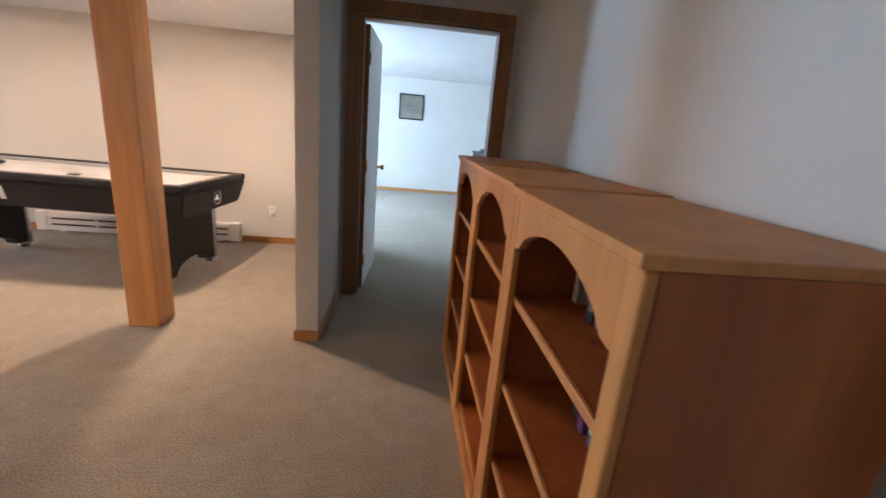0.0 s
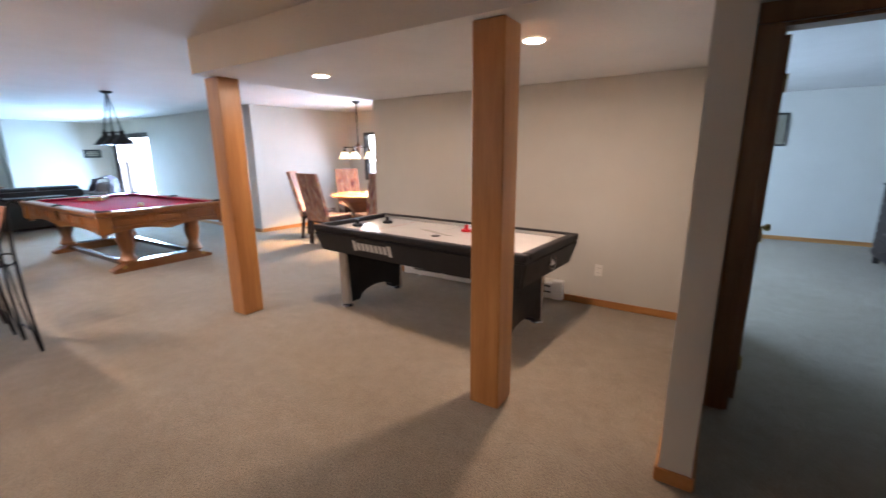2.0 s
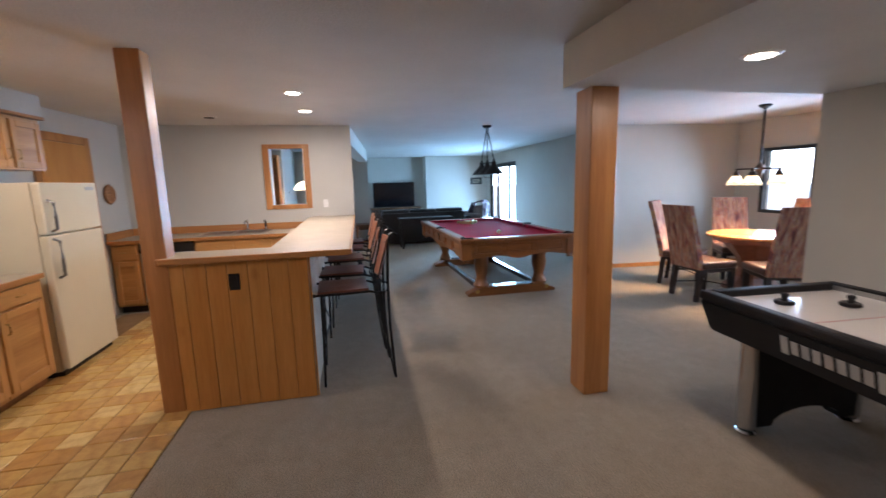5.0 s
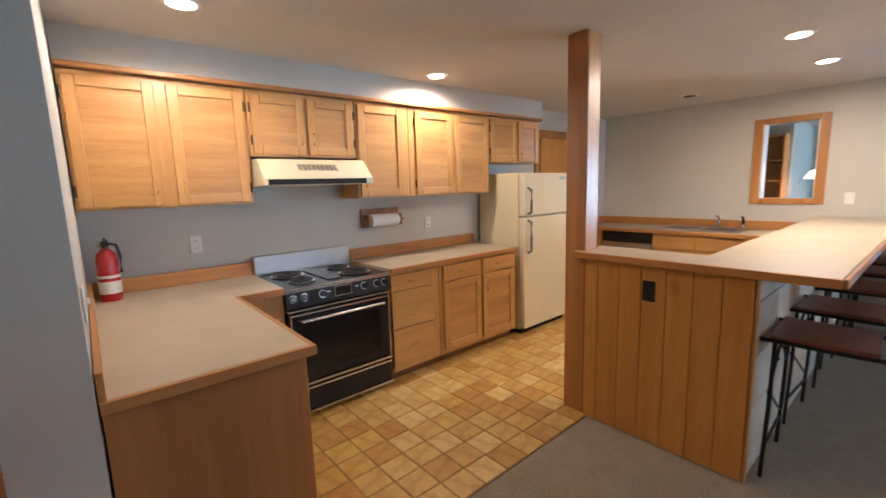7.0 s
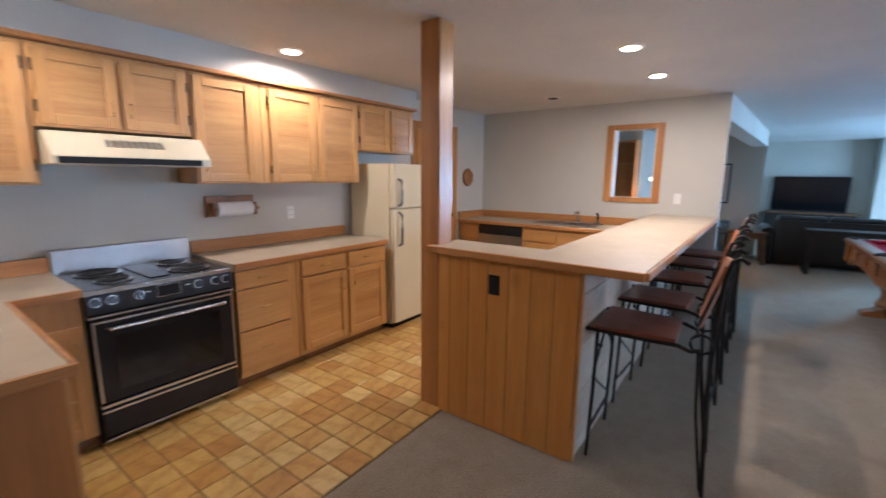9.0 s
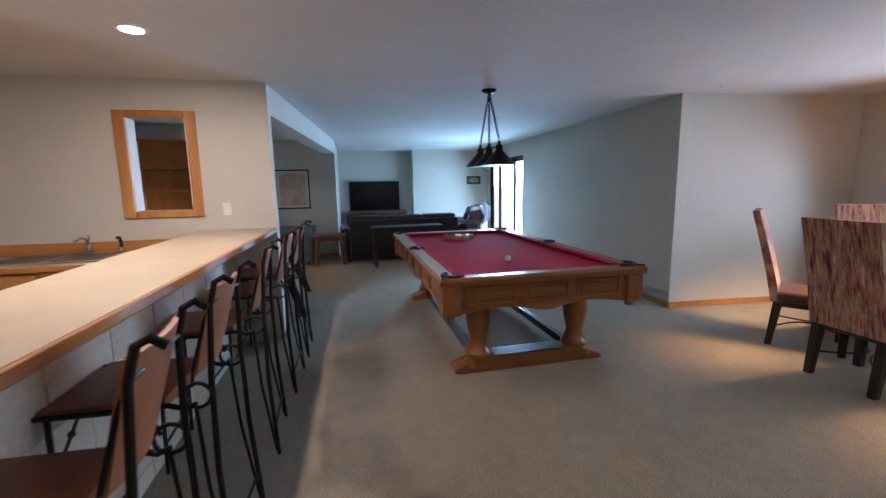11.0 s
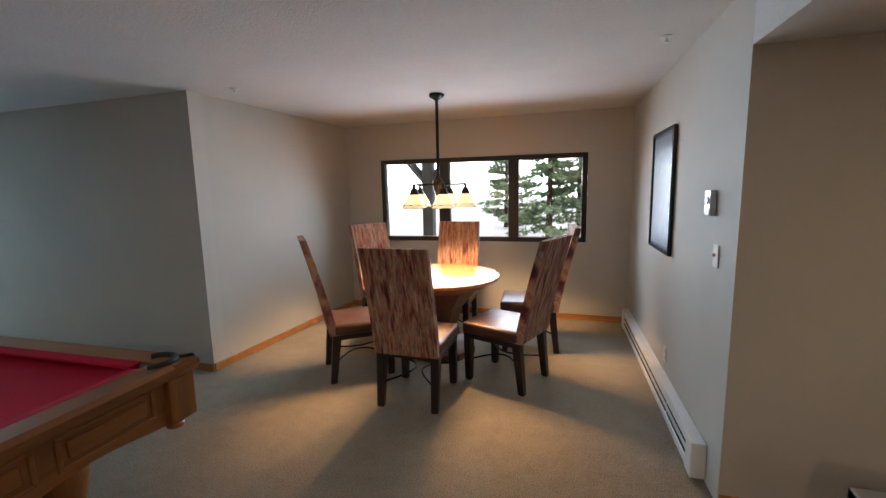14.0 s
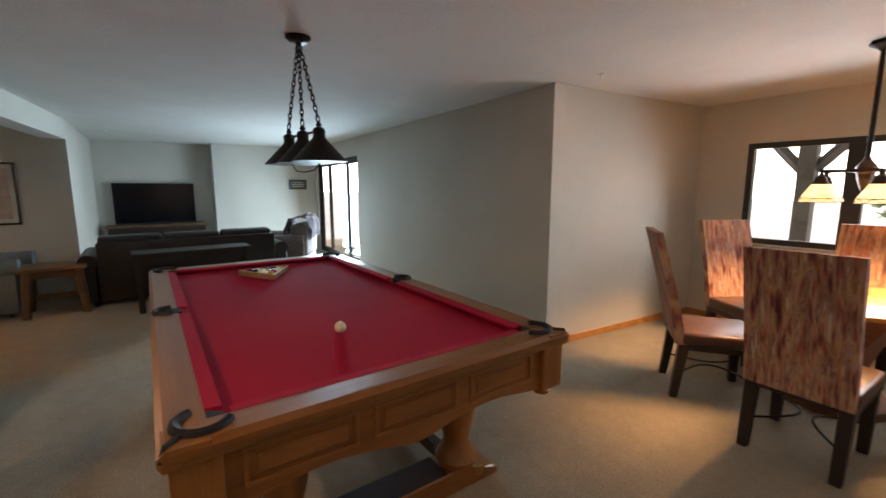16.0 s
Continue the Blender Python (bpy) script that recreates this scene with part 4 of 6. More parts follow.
    for i in range(9):
        u = -0.138 + 0.276 * i / 8
        bow = 0.018 * (1 - (u / 0.138) ** 2)
        fr.append((u, 0.222 + bow))
        bk.append((u, 0.238 + bow))
    prism(bm, fr + bk[::-1], "z", 0.80, 1.115)
    for v in bm.verts:
        v.co.y += (v.co.z - 0.80) * 0.27
        v.co.x *= 0.92 + (v.co.z - 0.80) * 0.5
    part("backrest", bm, TAN, e, "tan saddle-leather back, leaning outwards", True)
    return e


for i, (sx, sy, yaw) in enumerate(((-4.96, 1.16, 2), (-5.60, 1.15, -3), (-6.33, 1.165, 3), (-7.06, 1.19, -2), (-7.68, 1.21, 1))):
    bar_stool(pose(sx, sy, 0, 0, 0, yaw), "wrought-iron bar stool with brown leather sling seat and back")

# ---- hall and bookcases ----
def bookcase(m, w, label, h=1.185):
    """Local x along the front, y from the front (0) to the back."""
    e = thing("bookcase", m, label, "bookcase", "row of bookcases")
    d, t = 0.44, 0.02
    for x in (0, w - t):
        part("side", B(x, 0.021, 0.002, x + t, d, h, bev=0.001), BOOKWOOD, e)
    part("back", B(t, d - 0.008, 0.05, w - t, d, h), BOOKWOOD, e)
    part("top", B(-0.003, -0.010, h + 0.0005, w + 0.003, d + 0.004, h + 0.021, bev=0.004, seg=2), BOOKFACE, e, "paler pine top board")
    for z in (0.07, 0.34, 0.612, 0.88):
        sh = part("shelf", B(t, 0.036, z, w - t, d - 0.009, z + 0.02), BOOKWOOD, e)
        part("edge_strip", B(t, 0.022, z - 0.002, w - t, 0.0355, z + 0.0205, bev=0.003), BOOKFACE, sh, "paler pine edge strip")
    s = 0.045
    for x in (0, w - s):
        part("stile", B(x, 0, 0.002, x + s, 0.0205, h - 0.001, bev=0.003), BOOKFACE, e)
    n = 14
    pts = [(s, h - 0.002), (s, h - 0.135)]
    pts += [(s + 0.035, h - 0.13)]
    pts += [(s + 0.035 + (w - 2 * s - 0.07) * k / n, h - 0.125 + 0.075 * math.sin(math.pi * k / n) ** 0.7) for k in range(1, n)]
    pts += [(w - s - 0.035, h - 0.13), (w - s, h - 0.135), (w - s, h - 0.002)]
    bm = prism(bmesh.new(), pts, "y", 0.001, 0.0195)
    part("arched_rail", bm, BOOKFACE, e, "arched pine top rail")
    part("plinth", B(s, 0.004, 0.002, w - s, 0.0195, 0.068), BOOKFACE, e)
    return e


# fronts look towards -x
for y0, w, h in ((1.922, 0.635, 1.190), (1.272, 0.645, 1.186), (0.632, 0.635, 1.180)):
    bookcase(pose(0.285, y0 + w, 0, 0, 0, -90), w, "waist-high stained pine bookcase with arched top rail", h)
bookcase(pose(-1.17, 0.35, 0, 0, 0, 180), 0.90, "waist-high pine bookcase against the dark hall wall")

BOOKC = [plain("book_" + n, c, 0.55) for n, c in (("plum", (0.10, 0.03, 0.12)), ("navy", (0.02, 0.03, 0.10)), ("ivory", (0.42, 0.38, 0.30)), ("crimson", (0.16, 0.015, 0.02)), ("grey", (0.12, 0.12, 0.13)), ("ochre", (0.28, 0.17, 0.03)), ("black", (0.02, 0.02, 0.02)))]
BOOKN = ("purple", "navy blue", "ivory white", "red", "grey", "yellow", "black")
BOOKINK = [plain("spine_ink_" + n, c, 0.5) for n, c in (("gold", (0.40, 0.27, 0.07)), ("pale", (0.45, 0.43, 0.38)), ("red", (0.22, 0.03, 0.03)))]
PAPER = plain("page_edges", (0.66, 0.61, 0.50), 0.9)


def book(x, y, z, t, h, d, k, lean=0):
    """A book standing with its spine towards -x."""
    e = thing("book", pose(x, y, z, lean, 0, 0), BOOKN[k] + " hardback book standing on the shelf", "book", "books in the bookcases")
    bm = bmesh.new()
    box(bm, 0, 0, 0, 0.004, t, h, 0.001)
    box(bm, 0.004, 0, 0, d, 0.003, h)
    box(bm, 0.004, t - 0.003, 0, d, t, h)
    part("cover", bm, BOOKC[k], e)
    for f, hh in ((0.18, 0.012), (0.55, 0.05), (0.86, 0.008)):
        if t > 0.022 or f == 0.55:
            part("title_bar", B(-0.0008, t * 0.25, h * f - hh / 2, -0.0001, t * 0.75, h * f + hh / 2), BOOKINK[(k * 3 + int(h * 1000)) % 3], e)
    part("pages", B(0.004, 0.0035, 0.004, d - 0.006, t - 0.0035, h - 0.004), PAPER, e)


rb = random.Random(9)
ROWS = (
    (1.20, 1.22, 0.901, (2,)), (0.72, 1.08, 0.901, (0, 6, 2, 1, 0, 4, 2, 6, 5, 1)),
    (1.60, 1.80, 0.901, (2, 5, 2, 2, 0, 1, 6)), (1.58, 1.80, 0.633, (3, 3, 1, 2, 1, 2, 6, 6)), (1.66, 1.85, 0.361, (2, 2, 6, 4, 2)),
    (2.36, 2.44, 0.633, (1, 6)), (0.90, 1.10, 0.633, (6, 0, 1)),
)
for y0, y1, z, kinds in ROWS:
    y, n = y0, 0
    while y < y1:
        t = rb.uniform(0.018, 0.038)
        book(0.285 + rb.uniform(0.17, 0.21), y, z, t, rb.uniform(0.17, 0.225), 0.15, kinds[n % len(kinds)])
        y, n = y + t + 0.002, n + 1
e = thing("picture_frame", pose(0.62, 1.86, 0.902, -8, 0, -80), "small photo frame leaning at the back of the shelf", "picture frame")
part("frame", B(-0.10, 0, 0, 0.10, 0.012, 0.15, bev=0.003), DOORWOOD, e)
part("print", B(-0.08, -0.002, 0.02, 0.08, -0.0005, 0.13), surface("old_print", (0.10, 0.07, 0.04), (0.30, 0.22, 0.13), 18, 60, 0.6), e)

# bedroom door, swung open into the bedroom
e = thing("interior_door", pose(-0.362, 3.535, 0, 0, 0, 87), "white-painted flush door standing open on brass hinges", "door")
part("leaf", B(0.004, -0.035, 0.012, 0.76, 0.0, 2.03, bev=0.002), surface("door_paint", (0.62, 0.60, 0.56), (0.68, 0.66, 0.62), 2, 110, 0.5, 0, 0.08, 0.002, 0.05), e)
part("edge_strip", B(0.0, -0.034, 0.013, 0.0036, -0.001, 2.029), DOORWOOD, e)
for z in (0.25, 1.02, 1.80):
    part("hinge", cyl(bmesh.new(), (0.0, -0.040, z - 0.045), (0.0, -0.040, z + 0.045), 0.007, seg=10), BRASS, e, "brass butt hinge")
k = part("knob", lathe(bmesh.new(), [(0.025, 0), (0.025, 0.006), (0.011, 0.012), (0.011, 0.03), (0.026, 0.045), (0.024, 0.062), (0.01, 0.068)], 16), BRASS, e, "brass lever knob", True)
k.matrix_basis = pose(0.70, -0.036, 0.96, 90)

# bedroom
e = thing("chest_of_drawers", pose(1.245, 7.65, 0, 0, 0, -90), "dark brown chest of drawers with bright knobs", "chest of drawers")
part("body", B(-0.72, 0.02, 0.10, 0.72, 0.50, 1.02, bev=0.004), DARKWOOD, e)
part("top", B(-0.745, -0.01, 1.021, 0.745, 0.52, 1.05, bev=0.006), DARKWOOD, e)
for x in (-0.70, 0.64):
    for y in (0.03, 0.43):
        part("leg", B(x, y, 0.001, x + 0.06, y + 0.06, 0.10), DARKWOOD, e)
for r in range(4):
    for c in range(2):
        x0, z0 = -0.70 + c * 0.705, 0.13 + r * 0.222
        d = part("drawer", B(x0, 0.0, z0, x0 + 0.69, 0.019, z0 + 0.205, bev=0.004), DARKWOOD, e)
        for u in (0.17, 0.52):
            kb = part("knob", lathe(bmesh.new(), [(0.007, 0), (0.007, 0.012), (0.017, 0.02), (0.012, 0.03)], 12), CHROME, d, "bright round metal knob", True)
            kb.matrix_basis = pose(x0 + u, 0, z0 + 0.10, 90)


def television(m, w, h, label, stand=True):
    e = thing("television", m, label, "television")
    part("casing", B(-w / 2, 0, 0, w / 2, 0.05, h, bev=0.008, seg=2), BLACKMATT, e)
    part("screen", B(-w / 2 + 0.018, -0.003, 0.03, w / 2 - 0.018, -0.0005, h - 0.018), plain("dark_screen", (0.006, 0.006, 0.008), 0.12), e, "switched-off glossy black screen")
    if stand:
        part("neck", B(-0.04, 0.02, -0.08, 0.04, 0.05, 0.001), BLACKMATT, e)
        part("foot", lathe(bmesh.new(), [(0.13, -0.09), (0.13, -0.084), (0.05, -0.078)], 24, (0, 0.03, 0)), BLACKMATT, e, "", True)
    return e


television(pose(1.44, 7.28, 1.141, 0, 0, -72), 0.68, 0.42, "switched-off black flat television on the chest of drawers")
e = thing("cable_box", pose(1.42, 7.95, 1.051), "small black cable box on the chest of drawers", "cable box")
part("case", B(-0.09, -0.12, 0, 0.09, 0.12, 0.05, bev=0.004), BLACKMATT, e)
part("display", B(-0.093, -0.04, 0.018, -0.0905, 0.04, 0.034), BLACK, e)


def picture(m, w, h, label, frame_mat, mount, art, border, category="picture", glazed=True):
    """A framed picture in the local x-z plane facing -y, centred."""
    e = thing("framed_picture", m, label, category)
    f = 0.028
    for q in ((-w / 2, -h / 2, -w / 2 + f, h / 2), (w / 2 - f, -h / 2, w / 2, h / 2), (-w / 2 + f, h / 2 - f, w / 2 - f, h / 2), (-w / 2 + f, -h / 2, w / 2 - f, -h / 2 + f)):
        part("frame_bar", B(q[0], -0.026, q[1], q[2], 0, q[3], bev=0.003), frame_mat, e)
    part("mount", B(-w / 2 + f, -0.012, -h / 2 + f, w / 2 - f, -0.002, h / 2 - f), mount, e)
    part("print", B(-w / 2 + f + border, -0.0145, -h / 2 + f + border, w / 2 - f - border, -0.0125, h / 2 - f - border), art, e)
    if glazed:
        part("glazing", B(-w / 2 + f, -0.0185, -h / 2 + f, w / 2 - f, -0.0165, h / 2 - f), GLASS, e)
    return e


MOUNT = plain("mount_board", (0.52, 0.47, 0.38), 0.9)
picture(pose(0.02, 9.597, 1.80), 0.52, 0.52, "small framed print with a wide beige mount", BLACK, MOUNT, surface("small_print", (0.28, 0.26, 0.25), (0.6, 0.56, 0.5), 14, 40, 0.7), 0.14)
trim("trim_8", B(1.74, 5.2, 2.08, 1.797, 9.4, 2.12, bev=0.004), WHITE, "white window blind rail along the bedroom wall")

# ---- air hockey ----
def air_hockey():
    e = thing("air_hockey_table", pose(-2.635, 3.765, 0, 0, 0, -4), "black air hockey table with white playing field and chrome leg corners", "air hockey table")
    L, W = 1.13, 0.49
    bm = bmesh.new()
    # tapered body, wider at the top
    lo = [bm.verts.new(p) for p in ((-L + 0.05, -W + 0.05, 0.56), (L - 0.05, -W + 0.05, 0.56), (L - 0.05, W - 0.05, 0.56), (-L + 0.05, W - 0.05, 0.56))]
    hi = [bm.verts.new(p) for p in ((-L, -W, 0.755), (L, -W, 0.755), (L, W, 0.755), (-L, W, 0.755))]
    for k in range(4):
        bm.faces.new((lo[k], lo[(k + 1) % 4], hi[(k + 1) % 4], hi[k]))
    bm.faces.new(lo[::-1])
    bm.faces.new(hi)
    bmesh.ops.bevel(bm, geom=list(bm.edges), offset=0.012, segments=2, affect="EDGES")
    body = part("body", bm, BLACKMATT, e)
    part("field", B(-L + 0.075, -W + 0.075, 0.756, L - 0.075, W - 0.075, 0.772), surface("field_white", (0.72, 0.71, 0.68), (0.78, 0.77, 0.74), 2, 300, 0.16, 0, 0.02, 0.001, 0.05, 0.5), e, "glossy white playing field")
    for q in ((-L, -W, L, -W + 0.07), (-L, W - 0.07, L, W), (-L, -W + 0.071, -L + 0.07, W - 0.071), (L - 0.07, -W + 0.071, L, W - 0.071)):
        part("rail", B(q[0], q[1], 0.757, q[2], q[3], 0.812, bev=0.014, seg=2), BLACKMATT, e)
    for s in (-1, 1):
        part("rail_inlay", B(-L + 0.072, s * (W - 0.074) - 0.002, 0.774, L - 0.072, s * (W - 0.074) + 0.002, 0.800), STEEL, e)
        # end pedestal with arched underside
        pts = [(-0.36, 0.56), (0.36, 0.56), (0.34, 0.05)] + [(0.24 * math.cos(radians(a)), 0.05 + 0.10 * math.sin(radians(a))) for a in range(0, 181, 20)] + [(-0.34, 0.05)]
        ped = part("pedestal", prism(bmesh.new(), pts, "x", s * 0.84 - 0.05, s * 0.84 + 0.05), BLACKMATT, e)
        for v in (-0.36, 0.36):
            part("leg_corner", tube(bmesh.new(), [(s * 0.84, v, 0.035), (s * 0.85, v, 0.56)], 0.055, 18), CHROME, e, "curved chrome leg corner", True)
            part("foot", lathe(bmesh.new(), [(0.05, 0.001), (0.06, 0.008), (0.05, 0.02), (0.018, 0.024), (0.018, 0.036)], 18, (s * 0.84, v, 0)), CHROME, e, "round levelling foot", True)
        rg = part("end_emblem", tube(bmesh.new(), [(s * (L - 0.018), 0.055 * math.cos(k * math.pi / 10), 0.665 + 0.055 * math.sin(k * math.pi / 10)) for k in range(20)], 0.009, 6, True), CHROME, body, "round chrome emblem")
        part("emblem_mark", prism(bmesh.new(), [(-0.03, 0.645), (0.03, 0.645), (0.0, 0.69)], "x", s * (L - 0.020), s * (L - 0.012)), WHITE, rg)
    # raised grey bars in place of the maker's lettering
    for k in range(9):
        bm = B(-0.020, -0.002, -0.036 if k not in (0, 8) else -0.05, 0.020, 0.002, 0.036 if k not in (0, 8) else 0.05, bev=0.0015)
        bm.transform(Matrix.Translation((-0.56 + k * 0.054, -W + 0.020, 0.665)) @ Matrix.Rotation(radians(14), 4, "X"))
        part("lettering_bar", bm, plain("lettering_grey", (0.55, 0.55, 0.53), 0.5), body)
    part("centre_line", B(-0.003, -W + 0.08, 0.7722, 0.003, W - 0.08, 0.7732), plain("line_grey", (0.25, 0.25, 0.25), 0.4), e)
    for s in (-1, 1):
        part("goal_line", B(s * 0.55 - 0.003, -W + 0.08, 0.7722, s * 0.55 + 0.003, W - 0.08, 0.7732), plain("line_red", (0.3, 0.05, 0.05), 0.4), e)
    part("centre_emblem", prism(bmesh.new(), [(-0.22, 0.05), (-0.16, 0.085), (0.10, -0.02), (0.24, -0.05), (0.12, -0.055)], "z", 0.7722, 0.7736), plain("line_dark", (0.12, 0.11, 0.08), 0.4), e)
    part("power_cord", tube(bmesh.new(), [(0.15, 0.30, 0.56), (0.16, 0.33, 0.35), (0.22, 0.36, 0.10), (0.30, 0.42, 0.012), (0.36, 0.55, 0.012)], 0.006, 6), BLACKMATT, e)
    return e


ah = air_hockey()
AHM = pose(-2.635, 3.765, 0, 0, 0, -4)


def mallet(x, y, mat, label):
    e = thing("air_hockey_mallet", AHM @ pose(x, y, 0.7728), label, "mallet", "air hockey mallets")
    part("base", lathe(bmesh.new(), [(0.044, 0), (0.05, 0.004), (0.05, 0.018), (0.04, 0.024), (0.03, 0.02)], 22), mat, e, "", True)
    part("grip", lathe(bmesh.new(), [(0.017, 0.02), (0.016, 0.04), (0.021, 0.052), (0.019, 0.062), (0.008, 0.066)], 18), mat, e, "", True)


mallet(-0.86, -0.16, BLACKMATT, "black plastic air hockey mallet on the playing field")
mallet(-0.74, 0.14, BLACKMATT, "black plastic air hockey mallet on the playing field")
mallet(0.20, 0.20, plain("red_plastic", (0.55, 0.01, 0.015), 0.35), "red plastic air hockey mallet on the playing field")
bm = lathe(bmesh.new(), [(0.038, 0), (0.04, 0.001), (0.04, 0.005), (0.036, 0.006), (0.01, 0.0055)], 24)
single("air_hockey_puck", bm, BLACKMATT, AHM @ pose(0.10, -0.13, 0.7728), "flat black puck on the playing field", "puck", smooth=True)


def heater(name, m, ln, label, group=""):
    """Electric baseboard heater; local x along the wall, y out from it."""
    e = thing(name, m, label, "heater", group)
    pts = [(0.0, 0.02), (0.065, 0.02), (0.068, 0.065), (0.058, 0.07), (0.058, 0.155), (0.066, 0.16), (0.055, 0.20), (0.0, 0.208)]
    bm = prism(bmesh.new(), pts, "x", 0, ln)
    part("cover", bm, WHITE, e)
    for a in (0.001, ln - 0.10):
        part("end_cap", B(a, 0.0, 0.015, a + 0.10, 0.071, 0.212, bev=0.004), WHITE, e)
    n = max(1, int(ln / 0.5))
    for k in range(n):
        x = 0.12 + k * (ln - 0.24) / n
        part("grille_slot", B(x, 0.0585, 0.075, x + (ln - 0.24) / n - 0.03, 0.063, 0.090), BLACKMATT, e)
        part("grille_slot", B(x, 0.0585, 0.135, x + (ln - 0.24) / n - 0.03, 0.063, 0.150), BLACKMATT, e)
    part("bracket", B(0.2, 0.0, 0.001, 0.24, 0.05, 0.02), WHITE, e)
    part("bracket", B(ln - 0.24, 0.0, 0.001, ln - 0.2, 0.05, 0.02), WHITE, e)


heater("baseboard_heater", pose(-1.74, 4.742, 0, 0, 0, 180), 2.0, "white electric baseboard heater behind the air hockey table")
plate("wall_outlet", pose(-1.42, 4.756, 0.36, 0, 0, 180), "white double wall outlet above the baseboard")

# ---- pool table ----
def pool_table():
    cx, cy = -8.005, 3.30
    L, W, top = 1.45, 0.80, 0.825
    e = thing("pool_table", pose(cx, cy, 0, 0, 0, 0.4), "carved oak pool table with red felt and pedestal legs", "pool table")
    part("bed", B(-L + 0.09, -W + 0.09, 0.70, L - 0.09, W - 0.09, 0.786), FELT, e, "red felt playing surface")
    r = 0.125
    # top rails, rounded outside, cut at the pockets
    def rail(nm, a, b, side):
        x0, x1 = a, b
        if side in "ns":
            s = 1 if side == "n" else -1
            pts = [(s * (W - r), 0.775), (s * (W - 0.012), 0.765), (s * W, 0.785), (s * W, 0.808), (s * (W - 0.02), top), (s * (W - r), top - 0.002)]
            bm = prism(bmesh.new(), pts, "x", x0, x1)
            return part(nm, bm, OAKX, e, "", True)
        s = 1 if side == "e" else -1
        pts = [(s * (L - r), 0.775), (s * (L - 0.012), 0.765), (s * L, 0.785), (s * L, 0.808), (s * (L - 0.02), top), (s * (L - r), top - 0.002)]
        return part(nm, prism(bmesh.new(), pts, "y", x0, x1), OAK, e, "", True)
    for s in "ns":
        rail("rail", -L + 0.002, -0.06, s)
        rail("rail", 0.06, L - 0.002, s)
        part("rail_joint", B(-0.06, (W - r if s == "n" else -W), 0.775, 0.06, (W if s == "n" else -W + r), top - 0.016, bev=0.004), OAKX, e)
    for s in "ew":
        rail("rail", -W + 0.012, W - 0.012, s)
    # cushions
    for sy in (-1, 1):
        for a, b in ((-L + 0.19, -0.075), (0.075, L - 0.19)):
            pts = [(sy * (W - r + 0.001), top - 0.001), (sy * (W - r - 0.05), top - 0.006), (sy * (W - r - 0.05), top - 0.016), (sy * (W - r + 0.001), 0.786)]
            part("cushion", prism(bmesh.new(), pts, "x", a, b), FELT, e)
    for sx in (-1, 1):
        pts = [(sx * (L - r + 0.001), top - 0.001), (sx * (L - r - 0.05), top - 0.006), (sx * (L - r - 0.05), top - 0.016), (sx * (L - r + 0.001), 0.786)]
        part("cushion", prism(bmesh.new(), pts, "y", -W + 0.19, W - 0.19), FELT, e)
    # pockets
    for px, py in ((-1, -1), (-1, 1), (1, -1), (1, 1), (0, -1), (0, 1)):
        if px:
            c = Vector((px * (L - 0.115), py * (W - 0.115), 0))
            a0 = math.degrees(math.atan2(py, px))
            pts = [c + Vector((0.072 * math.cos(radians(a)), 0.072 * math.sin(radians(a)), top + 0.001)) for a in range(int(a0 - 110), int(a0 + 111), 20)]
        else:
            c = Vector((0, py * (W - 0.085), 0))
            pts = [c + Vector((0.065 * math.cos(radians(a)), 0.065 * math.sin(radians(a)), top + 0.001)) for a in range(90 * py - 100, 90 * py + 101, 20)]
        pk = part("pocket", lathe(bmesh.new(), [(0.02, 0.60), (0.05, 0.64), (0.060, 0.75), (0.062, top - 0.004), (0.058, top - 0.0035)], 18, c), BLACKMATT, e, "black leather drop pocket", True)
        part("pocket_rim", tube(bmesh.new(), pts, 0.016, 8), BLACKMATT, pk, "black leather pocket rim", True)
        if px:
            d = Vector((px, py, 0)).normalized()
            part("pocket_strap", tube(bmesh.new(), [c + d * 0.07 + Vector((0, 0, top + 0.005)), c + d * 0.135 + Vector((0, 0, top + 0.006)), c + d * 0.155 + Vector((0, 0, top - 0.03))], 0.007, 6), BLACKMATT, pk)
    # aprons with raised panels and scalloped lower edge
    def apron(ln, m, k):
        n = 24
        def low(u):
            q = abs(u) / (ln / 2)
            return 0.555 + 0.035 * (1 - math.cos(q * math.pi * 2)) / 2 - 0.018 * math.exp(-(u / 0.10) ** 2) + (0.02 if q > 0.93 else 0)
        pts = [(-ln / 2, 0.765), (ln / 2, 0.765)] + [(ln / 2 - ln * i / n, low(ln / 2 - ln * i / n)) for i in range(n + 1)]
        bm = prism(bmesh.new(), pts, "y", 0.0, 0.03)
        bm.transform(m)
        ap = part("apron", bm, OAKX if k > 3 else OAK, e)
        w = (ln - 0.16) / k
        for i in range(k):
            u = -ln / 2 + 0.08 + w * (i + 0.5)
            bm = bmesh.new()
            for q in ((-w / 2 + 0.03, 0.615, w / 2 - 0.03, 0.630), (-w / 2 + 0.03, 0.735, w / 2 - 0.03, 0.750), (-w / 2 + 0.03, 0.631, -w / 2 + 0.045, 0.734), (w / 2 - 0.045, 0.631, w / 2 - 0.03, 0.734)):
                box(bm, u + q[0], -0.010, q[1], u + q[2], 0.001, q[3], 0.003)
            box(bm, u - w / 2 + 0.065, -0.007, 0.648, u + w / 2 - 0.065, 0.001, 0.718, 0.005)
            bm.transform(m)
            part("panel", bm, OAKX if k > 3 else OAK, ap, "raised apron panel")
    apron(2 * W - 0.18, pose(L - 0.05, 0, 0, 0, 0, 90), 3)
    apron(2 * W - 0.18, pose(-L + 0.05, 0, 0, 0, 0, -90), 3)
